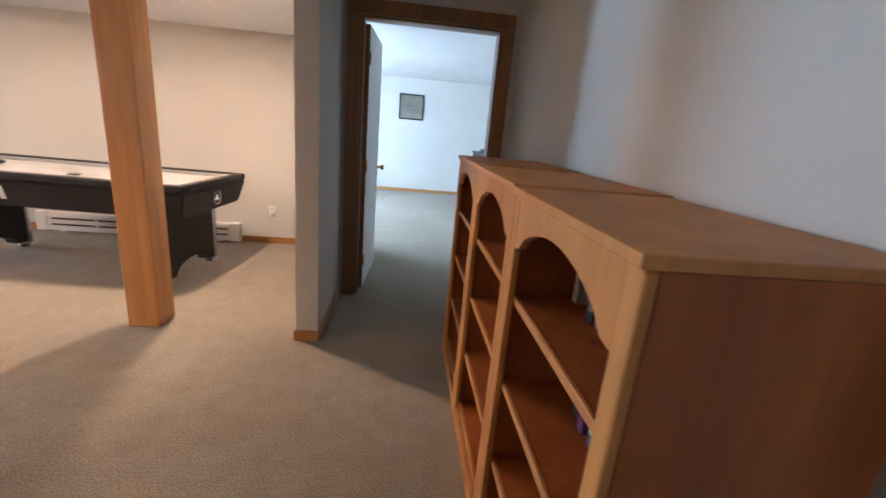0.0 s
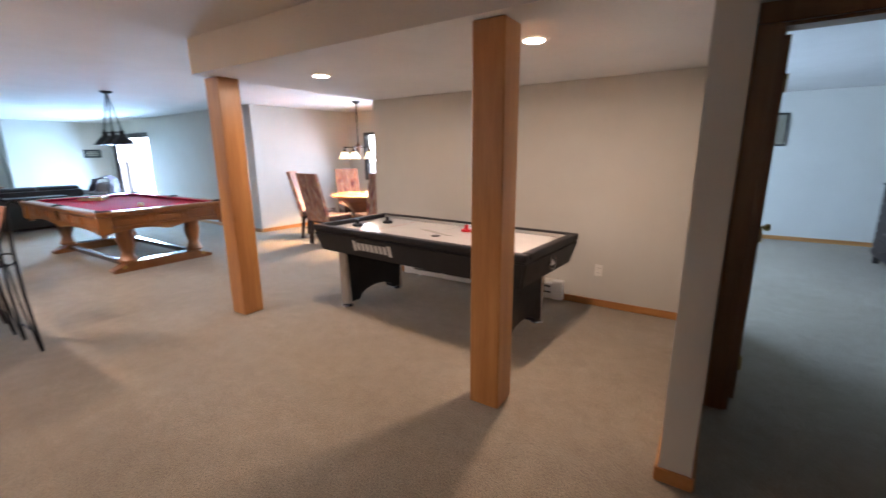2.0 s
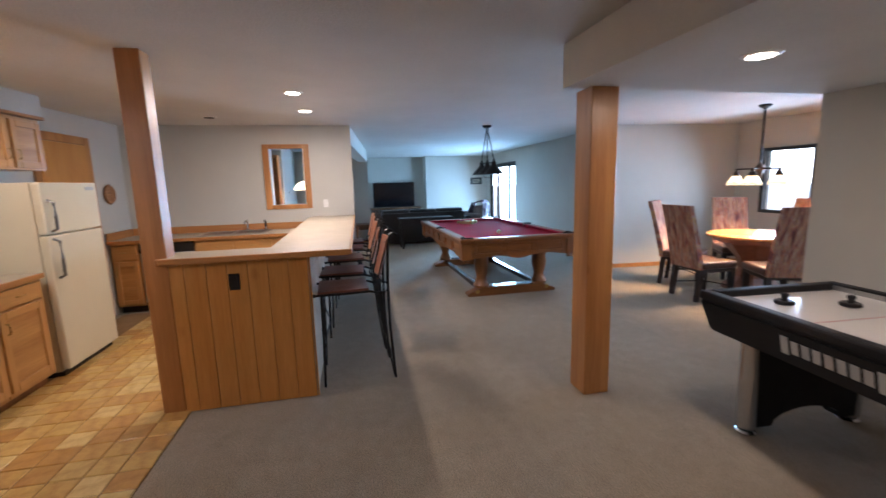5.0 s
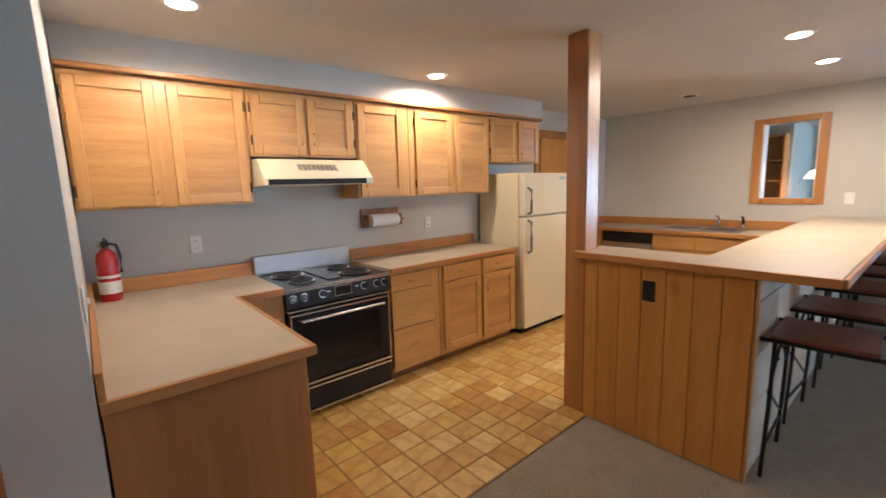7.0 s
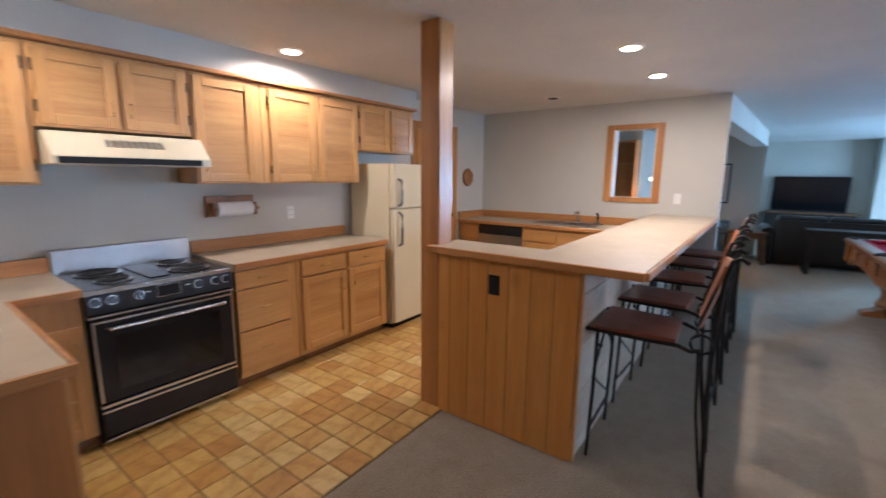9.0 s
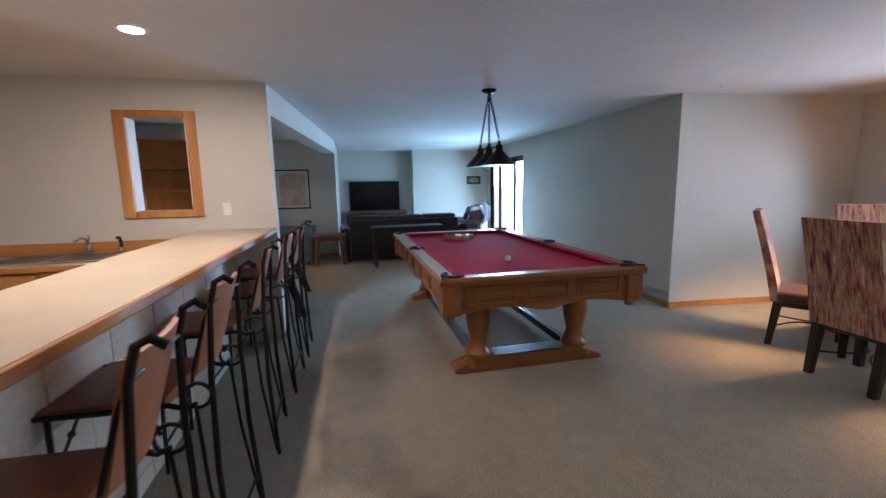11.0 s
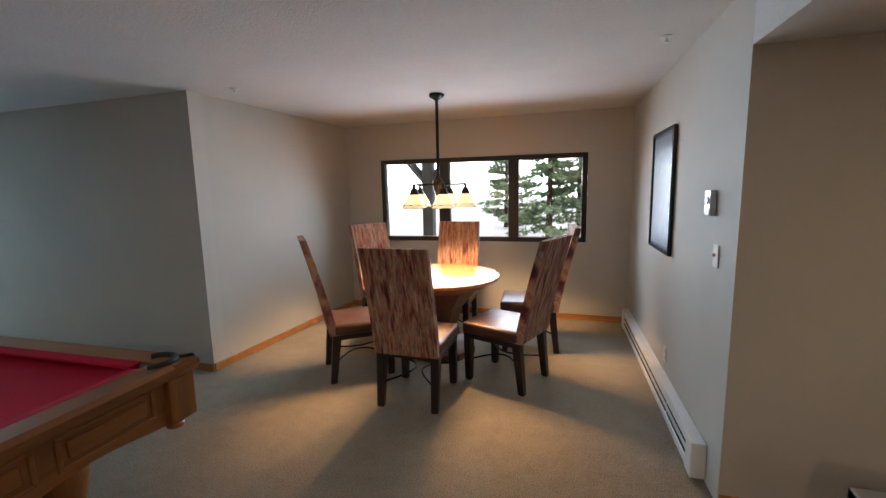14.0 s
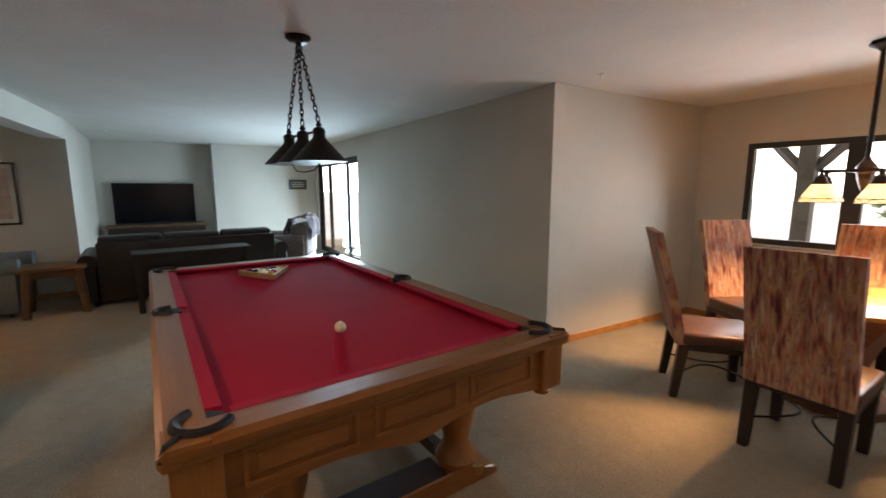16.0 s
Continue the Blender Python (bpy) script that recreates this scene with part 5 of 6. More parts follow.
    apron(2 * L - 0.18, pose(0, -W + 0.05, 0), 6)
    apron(2 * L - 0.18, pose(0, W - 0.05, 0, 0, 0, 180), 6)
    for sx in (-1, 1):
        for sy in (-1, 1):
            x, y = sx * (L - 0.085), sy * (W - 0.085)
            part("corner_block", B(x - 0.065, y - 0.065, 0.555, x + 0.065, y + 0.065, 0.764, bev=0.010, seg=2), OAKZ, e)
            part("drop_finial", lathe(bmesh.new(), [(0.045, 0.555), (0.048, 0.545), (0.03, 0.538), (0.038, 0.528), (0.036, 0.515), (0.015, 0.505)], 18, (x, y, 0)), OAKZ, e, "turned drop finial", True)
    part("under_frame", B(-L + 0.2, -W + 0.2, 0.60, L - 0.2, W - 0.2, 0.699), OAKX, e)
    # two pedestal trestles on skids
    for sx in (-1, 1):
        x = sx * 1.08
        pts = [(-0.62, 0.002), (0.62, 0.002), (0.635, 0.03), (0.60, 0.055), (0.50, 0.075), (0.44, 0.12), (-0.44, 0.12), (-0.50, 0.075), (-0.60, 0.055), (-0.635, 0.03)]
        bm = prism(bmesh.new(), pts, "x", x - 0.085, x + 0.085)
        bmesh.ops.bevel(bm, geom=list(bm.edges), offset=0.008, segments=1, affect="EDGES")
        part("skid", bm, OAK, e, "shaped oak skid foot")
        part("skid_cap", B(x - 0.08, -0.31, 0.1205, x + 0.08, 0.31, 0.124, bev=0.001), POLISHED, e, "dark polished top of the skid")
        for sy in (-1, 1):
            prof = [(0.10, 0.12), (0.11, 0.15), (0.085, 0.19), (0.065, 0.25), (0.085, 0.33), (0.10, 0.42), (0.09, 0.50), (0.105, 0.54), (0.12, 0.60)]
            part("leg", lathe(bmesh.new(), prof, 20, (x, sy * 0.42, 0)), OAKZ, e, "turned bulbous oak leg", True)
            ro = part("rosette", lathe(bmesh.new(), [(0.028, 0), (0.026, 0.008), (0.01, 0.014)], 12), BRASS, e, "small brass rosette", True)
            ro.matrix_basis = pose(x + sx * 0.085, sy * 0.50, 0.07, 0, sx * 90, 0)
    for sy in (-1, 1):
        part("stretcher", B(-1.0, sy * 0.42 - 0.035, 0.05, 1.0, sy * 0.42 + 0.035, 0.115, bev=0.006), POLISHED, e, "dark polished lengthwise stretcher")
    return e


pool_table()


def ball(x, y, mat, label):
    bm = bmesh.new()
    bmesh.ops.create_uvsphere(bm, u_segments=20, v_segments=12, radius=0.0285)
    single("billiard_ball", bm, mat, pose(x, y, 0.786 + 0.0285), label, "billiard ball", "billiard balls", True)


IVORY = plain("ivory_resin", (0.72, 0.66, 0.50), 0.12, 0, 0.4)
ball(-7.25, 3.26, IVORY, "ivory-white cue ball on the red felt")
cols = [plain("ball_" + str(i), c, 0.12, 0, 0.4) for i, c in enumerate(((0.6, 0.4, 0.02), (0.02, 0.04, 0.3), (0.45, 0.02, 0.02), (0.12, 0.03, 0.2), (0.5, 0.16, 0.02), (0.02, 0.2, 0.06), (0.01, 0.01, 0.01)))]
cn = ("yellow", "blue", "red", "purple", "orange", "green", "black")
k = 0
for r in range(5):
    for j in range(r + 1):
        i = k % 7
        stripe = k % 2
        ball(-8.74 - r * 0.0495, 3.275 + (j - r / 2) * 0.058, IVORY if stripe and i != 6 else cols[i], ("striped ivory billiard ball in the rack" if stripe and i != 6 else cn[i] + " billiard ball in the rack"))
        k += 1
bm = bmesh.new()
tri = [(-8.665, 3.275), (-8.985, 3.46), (-8.985, 3.09)]
for a, b in zip(tri, tri[1:] + tri[:1]):
    d = (Vector((*b, 0)) - Vector((*a, 0)))
    q = bmesh.new()
    box(q, -0.004, -0.009, 0.787, d.length + 0.004, 0.009, 0.830, 0.003)
    q.transform(Matrix.Translation((*a, 0)) @ Matrix.Rotation(math.atan2(d.y, d.x), 4, "Z"))
    me = done("tmp", q, OAKX)
    bm.from_mesh(me)
single("ball_rack", bm, wood("rack_wood", (0.35, 0.2, 0.09), (0.5, 0.32, 0.16), "x", 9), pose(0, 0, 0), "wooden triangle rack round the balls on the felt", "rack")

# lamp above the pool table
def pool_lamp():
    e = thing("pendant_lamp", pose(-8.04, 3.36, CEIL), "dark bronze three-shade billiard lamp hanging on chains, unlit", "lamp")
    part("canopy", lathe(bmesh.new(), [(0.072, -0.001), (0.075, -0.012), (0.055, -0.03), (0.018, -0.036), (0.012, -0.05)], 24), IRON, e, "", True)
    for k, (x, y) in enumerate(((-0.215, -0.025), (0.0, 0.0), (0.215, 0.03))):
        z = -0.545
        sh = part("shade", lathe(bmesh.new(), [(0.160, z - 0.20), (0.157, z - 0.196), (0.046, z - 0.075), (0.036, z - 0.06), (0.034, z - 0.055), (0.036, z - 0.02), (0.030, z - 0.01), (0.012, z)], 28, (x, y, 0)), IRON, e, "dark bronze cone shade", True)
        part("bulb", lathe(bmesh.new(), [(0.012, z - 0.12), (0.03, z - 0.14), (0.03, z - 0.16), (0.012, z - 0.178)], 12, (x, y, 0)), WHITE, sh, "", True)
        part("finial", lathe(bmesh.new(), [(0.014, z), (0.018, z + 0.01), (0.008, z + 0.03)], 10, (x, y, 0)), IRON, e, "", True)
        # chain of links
        p, q = Vector((x * 0.06, y * 0.06, -0.05)), Vector((x, y, z + 0.03))
        n = 15
        bm = bmesh.new()
        for i in range(n):
            c = p.lerp(q, (i + 0.5) / n)
            d = (q - p).normalized()
            s = d.orthogonal().normalized()
            if i % 2:
                s = d.cross(s)
            tube(bm, [c + d * (0.023 * math.sin(a * math.pi / 4)) + s * (0.011 * math.cos(a * math.pi / 4)) for a in range(8)], 0.0042, 5, True)
        part("chain", bm, IRON, e, "", True)
    part("cross_bar", tube(bmesh.new(), [(-0.20, -0.025, -0.57), (0.0, 0.0, -0.57), (0.20, 0.03, -0.57)], 0.008, 8), IRON, e)
    part("scroll", tube(bmesh.new(), [(-0.15, -0.03, -0.75), (-0.10, -0.02, -0.79), (0.0, 0.0, -0.80), (0.10, 0.03, -0.79), (0.15, 0.05, -0.75)], 0.004, 6), IRON, e)


pool_lamp()

# ---- dining nook ----
def striped_fabric():
    m, nt, bs = nodes_of("striped_upholstery")
    v = coords(nt, (1, 0.14, 0.14))
    v2 = coords(nt, (1, 0.12, 0.12))
    f = noise_node(nt, v, 44, 2, 0.5)
    g = noise_node(nt, v2, 38, 1, 0.4)
    col = ramp(nt, f, [(0.30, (0.10, 0.04, 0.05)), (0.39, (0.25, 0.11, 0.10)), (0.44, (0.41, 0.16, 0.075)), (0.50, (0.36, 0.25, 0.23)), (0.55, (0.46, 0.30, 0.14)), (0.60, (0.27, 0.13, 0.13)), (0.70, (0.50, 0.42, 0.32))])
    col = mix(nt, "MULTIPLY", 0.7, col, ramp(nt, g, [(0.40, (0.50, 0.44, 0.48)), (0.55, (1, 1, 1))]))
    nt.links.new(col, bs.inputs["Base Color"])
    bs.inputs["Roughness"].default_value, bs.inputs["Specular IOR Level"].default_value = 0.9, 0.2
    bump(nt, bs, noise_node(nt, coords(nt), 260, 2), 0.3, 0.003)
    return m


FABRIC = striped_fabric()
SEATM = surface("seat_leather", (0.055, 0.026, 0.018), (0.11, 0.055, 0.038), 6, 90, 0.33, 0, 0.35, 0.005, 0.3)


def dining_chair(m, label):
    """Faces +y; the rear legs stand at y = 0."""
    e = thing("dining_chair", m, label, "chair", "chairs round the table")
    bm = B(-0.245, 0.0, 0.40, 0.245, 0.50, 0.49, bev=0.03, seg=3)
    part("seat", bm, SEATM, e, "dark brown leather seat cushion", True)
    part("seat_frame", B(-0.235, 0.01, 0.36, 0.235, 0.485, 0.405, bev=0.006), DARKWOOD, e)
    bm = bmesh.new()
    n = 7
    prof_f, prof_b = [], []
    for i in range(n + 1):
        z = 0.40 + 0.78 * i / n
        y = -0.005 - 0.19 * (i / n) ** 1.15
        prof_f.append((y + 0.035 - 0.008 * (i / n), z))
        prof_b.append((y - 0.030 + 0.006 * (i / n), z))
    prism(bm, prof_f + prof_b[::-1], "x", -0.235, 0.235)
    long_edges = [ed for ed in bm.edges if len(ed.link_faces) == 2 and (ed.calc_face_angle(0) > 1.0)]
    bmesh.ops.bevel(bm, geom=long_edges, offset=0.018, segments=3, affect="EDGES", profile=0.6)
    part("backrest", bm, FABRIC, e, "tall backrest in multicoloured striped fabric", True)
    for x in (-0.205, 0.205):
        for y, dy in ((0.02, -0.045), (0.455, 0.0)):
            bm = bmesh.new()
            lo = [bm.verts.new((x + a * 0.025, y + dy + b * 0.025, 0.001)) for a, b in ((-1, -1), (1, -1), (1, 1), (-1, 1))]
            hi = [bm.verts.new((x + a * 0.031, y + b * 0.034, 0.40)) for a, b in ((-1, -1), (1, -1), (1, 1), (-1, 1))]
            for k in range(4):
                bm.faces.new((lo[k], lo[(k + 1) % 4], hi[(k + 1) % 4], hi[k]))
            bm.faces.new(lo[::-1])
            bm.faces.new(hi)
            bmesh.ops.bevel(bm, geom=list(bm.edges), offset=0.004, segments=1, affect="EDGES")
            part("leg", bm, DARKWOOD, e)
    for s in (-1, 1):
        pts = [(s * (0.20 - 0.17 * math.sin(math.pi * k / 8)), 0.455 * k / 8, 0.17 + 0.03 * math.sin(math.pi * k / 8)) for k in range(9)]
        part("stretcher", tube(bmesh.new(), pts, 0.007, 7), IRON, e, "curved iron stretcher", True)
    return e


def chair_at(x, y, fx, fy):
    return pose(x, y, 0, 0, 0, math.degrees(math.atan2(-fx, fy)))


CH = "high-backed striped dining chair with brown leather seat"
dining_chair(chair_at(-6.005, 5.30, 0.02, 1), CH + " facing the window")
dining_chair(chair_at(-5.18, 5.865, -0.925, 0.38), CH)
dining_chair(chair_at(-5.03, 6.76, -1, -0.06), CH + " near the window")
dining_chair(chair_at(-6.84, 5.70, 0.8, 0.6), CH)
dining_chair(chair_at(-6.93, 6.92, 0.86, -0.5), CH + " near the window")
dining_chair(chair_at(-6.10, 7.17, 0.0, -1), CH + " below the window")

e = thing("dining_table", pose(-6.08, 6.41, 0), "round honey pine dining table on a faceted pedestal", "table")
part("tabletop", lathe(bmesh.new(), [(0.02, 0.712), (0.54, 0.712), (0.565, 0.72), (0.57, 0.735), (0.565, 0.748), (0.55, 0.752), (0.02, 0.752)], 56), TABLETOP, e, "glossy honey-coloured pine top", True)
for k in range(3):
    y = -0.28 + k * 0.28
    h = math.sqrt(0.548 ** 2 - y * y)
    part("plank_seam", B(-h, y - 0.0015, 0.7519, h, y + 0.0015, 0.7527), DOORWOOD, e)
REDWOOD = wood("pedestal_wood", (0.16, 0.06, 0.03), (0.26, 0.105, 0.05), "z", 8, 0.45)
part("pedestal", lathe(bmesh.new(), [(0.34, 0.002), (0.34, 0.06), (0.20, 0.18), (0.17, 0.30), (0.22, 0.45), (0.36, 0.62), (0.38, 0.711)], 8), REDWOOD, e, "flared faceted pedestal")
part("apron", lathe(bmesh.new(), [(0.40, 0.655), (0.46, 0.66), (0.46, 0.711), (0.40, 0.7115)], 40), REDWOOD, e, "", True)

# chandelier
def shade_mat():
    m, nt, bs = nodes_of("amber_art_glass")
    v = coords(nt)
    col = ramp(nt, noise_node(nt, v, 30, 3), [(0.3, (0.95, 0.66, 0.26)), (0.7, (1.0, 0.88, 0.60))])
    nt.links.new(col, bs.inputs["Base Color"])
    nt.links.new(col, bs.inputs["Emission Color"])
    bs.inputs["Emission Strength"].default_value = 1.9
    bs.inputs["Roughness"].default_value = 0.25
    return m


SHADE = shade_mat()
e = thing("chandelier", pose(-6.05, 6.34, CEIL), "bronze five-arm chandelier with lit amber art-glass shades", "chandelier")
part("canopy", lathe(bmesh.new(), [(0.065, -0.001), (0.07, -0.01), (0.066, -0.024), (0.03, -0.045), (0.014, -0.06)], 8), IRON, e)
part("stem", cyl(bmesh.new(), (0, 0, -0.055), (0, 0, -0.76), 0.014, seg=12), IRON, e, "", True)
part("hub", lathe(bmesh.new(), [(0.016, -0.70), (0.022, -0.72), (0.042, -0.745), (0.055, -0.765), (0.055, -0.795), (0.045, -0.81), (0.042, -0.84), (0.020, -0.90), (0.004, -0.935)], 8), BRONZEDARK, e, "faceted bronze hub")
R = 0.245
for k in range(5):
    a = radians(72 * k + 8)
    c, s = math.cos(a), math.sin(a)
    bm = B(0.04, -0.009, -0.796, R + 0.012, 0.009, -0.778, bev=0.002)
    bm.transform(Matrix.Rotation(a, 4, "Z"))
    arm = part("arm", bm, IRON, e)
    part("socket", lathe(bmesh.new(), [(0.012, -0.795), (0.014, -0.815), (0.030, -0.828), (0.033, -0.85), (0.044, -0.866), (0.044, -0.874)], 14, (R * c, R * s, 0)), BRONZEDARK, arm, "", True)
    prof = [(0.046, -0.874), (0.074, -0.925), (0.096, -0.962), (0.104, -0.990), (0.1025, -0.990), (0.094, -0.963), (0.072, -0.926), (0.044, -0.8745)]
    sh = part("shade", lathe(bmesh.new(), prof, 16, (R * c, R * s, 0)), SHADE, e, "cream and amber art-glass shade with dark leading")
    bm = bmesh.new()
    def on(ang, rad, z):
        return Vector((R * c + rad * math.cos(ang), R * s + rad * math.sin(ang), z))
    for j in range(8):
        b0, b1, b2 = (radians(45 * j + d) for d in (0, 22.5, 45))
        tube(bm, [on(b0, 0.098, -0.962), on(b1, 0.106, -0.989), on(b2, 0.098, -0.962)], 0.0026, 5)
    for rad, z in ((0.098, -0.962), (0.1045, -0.990)):
        tube(bm, [on(j * math.pi / 8, rad, z) for j in range(16)], 0.0028, 5, True)
    part("leading", bm, IRON, sh, "dark lead lines")

# things on the nook's east wall
picture(pose(-4.233, 6.18, 1.50, 0, 0, -90), 0.66, 0.90, "tall framed slate-blue print with a black frame", BLACK, plain("slate_mount", (0.05, 0.07, 0.10), 0.6), surface("slate_print", (0.03, 0.05, 0.075), (0.07, 0.10, 0.14), 3, 30, 0.35), 0.02, glazed=False)
e = thing("thermostat", pose(-4.233, 5.08, 1.45, 0, 0, 90), "small brushed-metal thermostat with round dial", "thermostat")
part("case", B(-0.038, 0, -0.065, 0.038, 0.03, 0.065, bev=0.004), STEEL, e)
part("dial", cyl(bmesh.new(), (0, 0.030, 0.01), (0, 0.036, 0.01), 0.022, seg=18), WHITE, e)
part("side_cover", B(-0.034, 0.0305, -0.06, 0.034, 0.033, -0.03, bev=0.001), CREAM, e)
plate("light_switch", pose(-4.233, 4.99, 1.19, 0, 0, 90), "white toggle light switch under the thermostat", "switch")
plate("wall_outlet", pose(-4.233, 5.85, 0.34, 0, 0, 90), "white wall outlet above the baseboard heater")
heater("baseboard_heater", pose(-4.235, 4.93, 0, 0, 0, 90), 2.55, "long white electric baseboard heater along the nook wall")

# window
e = thing("window_1", pose(-5.945, 7.69, 0), "dark-framed triple window with a view of pines", "window")
e["kind"] = "structure"
x0, x1, z0, z1 = -1.255, 1.255, 0.91, 1.93
f = 0.055
for q in ((x0, z0, x0 + f, z1), (x1 - f, z0, x1, z1), (x0 + f, z1 - f, x1 - f, z1), (x0 + f, z0, x1 - f, z0 + f), (-0.489, z0 + f, -0.353, z1 - f), (0.369, z0 + f, 0.488, z1 - f)):
    part("window_frame", B(q[0], 0.0, q[1], q[2], 0.09, q[3], bev=0.003), FRAMEDARK, e)
for a, b in ((x0 + f, -0.489), (-0.353, 0.369), (0.488, x1 - f)):
    g = part("pane", B(a, 0.045, z0 + f, b, 0.050, z1 - f), GLASS, e)
    g.visible_shadow = False
part("window_sill", B(x0, -0.006, z0 - 0.018, x1, 0.02, z0 - 0.001, bev=0.002), WALL, e)

# ---- living end ----
def cushion(bm, x0, y0, z0, x1, y1, z1, r=0.05):
    box(bm, x0, y0, z0, x1, y1, z1, r, 3)
    return bm


def sofa():
    """Back to +x; local origin at the middle of the back."""
    e = thing("sofa", pose(-12.0, 3.0, 0, 0, 0, 2), "long dark leather sofa seen from behind", "sofa")
    part("back_panel", B(-0.16, -1.06, 0.06, 0.0, 1.06, 0.80, bev=0.025, seg=2), SOFAM, e, "", True)
    part("base", B(-0.95, -1.04, 0.06, -0.161, 1.04, 0.30, bev=0.01), SOFAM, e)
    for y0, y1 in ((-1.04, -0.36), (-0.34, 0.34), (0.36, 1.04)):
        part("back_cushion", cushion(bmesh.new(), -0.36, y0, 0.45, -0.07, y1, 0.875, 0.06), SOFAM, e, "", True)
        part("seat_cushion", cushion(bmesh.new(), -0.95, y0, 0.301, -0.36, y1, 0.46, 0.04), SOFAM, e, "", True)
    for y0, y1 in ((-1.24, -1.07), (1.07, 1.24)):
        bm = B(-0.95, y0, 0.06, -0.02, y1, 0.56, bev=0.02)
        cyl(bm, (-0.96, (y0 + y1) / 2, 0.56), (-0.01, (y0 + y1) / 2, 0.56), 0.10, seg=18)
        part("arm", bm, SOFAM, e, "rolled leather arm", True)
    for x in (-0.88, -0.08):
        for y in (-1.1, 1.1):
            part("foot", lathe(bmesh.new(), [(0.02, 0.001), (0.035, 0.03), (0.03, 0.062)], 12, (x, y, 0)), DARKWOOD, e)


sofa()
e = thing("console_table", pose(-11.52, 2.95, 0, 0, 0, 2), "narrow dark wooden console table behind the sofa", "table")
part("tabletop", B(-0.20, -0.65, 0.680, 0.20, 0.65, 0.72, bev=0.006), DARKWOOD, e)
part("apron", B(-0.165, -0.60, 0.590, 0.165, 0.60, 0.679), DARKWOOD, e)
for x in (-0.17, 0.11):
    for y in (-0.62, 0.56):
        part("leg", B(x, y, 0.001, x + 0.06, y + 0.06, 0.679, bev=0.004), DARKWOOD, e)
RUSTIC = wood("rustic_wood", (0.10, 0.045, 0.018), (0.20, 0.10, 0.045), "y", 8, 0.4, 0.3)
e = thing("end_table", pose(-12.02, 1.54, 0, 0, 0, 4), "rustic wooden end table with sturdy splayed legs", "table")
part("tabletop", B(-0.26, -0.30, 0.535, 0.26, 0.30, 0.575, bev=0.008), RUSTIC, e)
part("apron", B(-0.20, -0.24, 0.45, 0.20, 0.24, 0.534), RUSTIC, e)
for x in (-1, 1):
    for y in (-1, 1):
        part("leg", cyl(bmesh.new(), (x * 0.215, y * 0.265, 0.001), (x * 0.19, y * 0.22, 0.534), 0.040, 0.052, 8), RUSTIC, e)


def armchair(m, mat, label, blanket=False):
    """Faces +y."""
    e = thing("armchair", m, label, "armchair")
    part("base", B(-0.44, -0.42, 0.05, 0.44, 0.42, 0.30, bev=0.02, seg=2), mat, e, "", True)
    part("seat_cushion", cushion(bmesh.new(), -0.30, -0.24, 0.301, 0.30, 0.45, 0.47, 0.05), mat, e, "", True)
    bm = cushion(bmesh.new(), -0.42, -0.46, 0.28, 0.42, -0.20, 0.86, 0.09)
    part("back", bm, mat, e, "", True)
    for s in (-1, 1):
        bm = B(s * 0.31, -0.42, 0.05, s * 0.47, 0.44, 0.56, bev=0.03, seg=2)
        cyl(bm, (s * 0.39, -0.42, 0.57), (s * 0.39, 0.46, 0.57), 0.105, seg=20)
        part("arm", bm, mat, e, "", True)
    for x in (-0.38, 0.38):
        for y in (-0.36, 0.36):
            part("foot", cyl(bmesh.new(), (x, y, 0.001), (x, y, 0.05), 0.025, seg=10), DARKWOOD, e)
    return e


armchair(pose(-12.42, 0.78, 0, 0, 0, 0), ROUTER, "blue-grey fabric armchair with rounded arms")
PALE = surface("pale_upholstery", (0.15, 0.105, 0.095), (0.22, 0.165, 0.15), 5, 150, 0.9, 0, 0.3, 0.003, 0.2)
armchair(pose(-13.2, 4.52, 0, 0, 0, 150), PALE, "mauve-brown upholstered armchair with a plaid blanket")


def plaid():
    m, nt, bs = nodes_of("plaid_blanket")
    w = [nt.nodes.new("ShaderNodeTexWave") for _ in range(2)]
    for k, n in enumerate(w):
        n.bands_direction = "XY"[k]
        n.inputs["Scale"].default_value = 3.2
        nt.links.new(coords(nt), n.inputs["Vector"])
    col = mix(nt, "MULTIPLY", 0.8, ramp(nt, w[0].outputs["Fac"], [(0.3, (0.085, 0.033, 0.04)), (0.6, (0.13, 0.095, 0.105))]), ramp(nt, w[1].outputs["Fac"], [(0.3, (0.45, 0.38, 0.40)), (0.7, (1, 1, 1))]))
    nt.links.new(col, bs.inputs["Base Color"])
    bs.inputs["Roughness"].default_value = 0.95
    return m


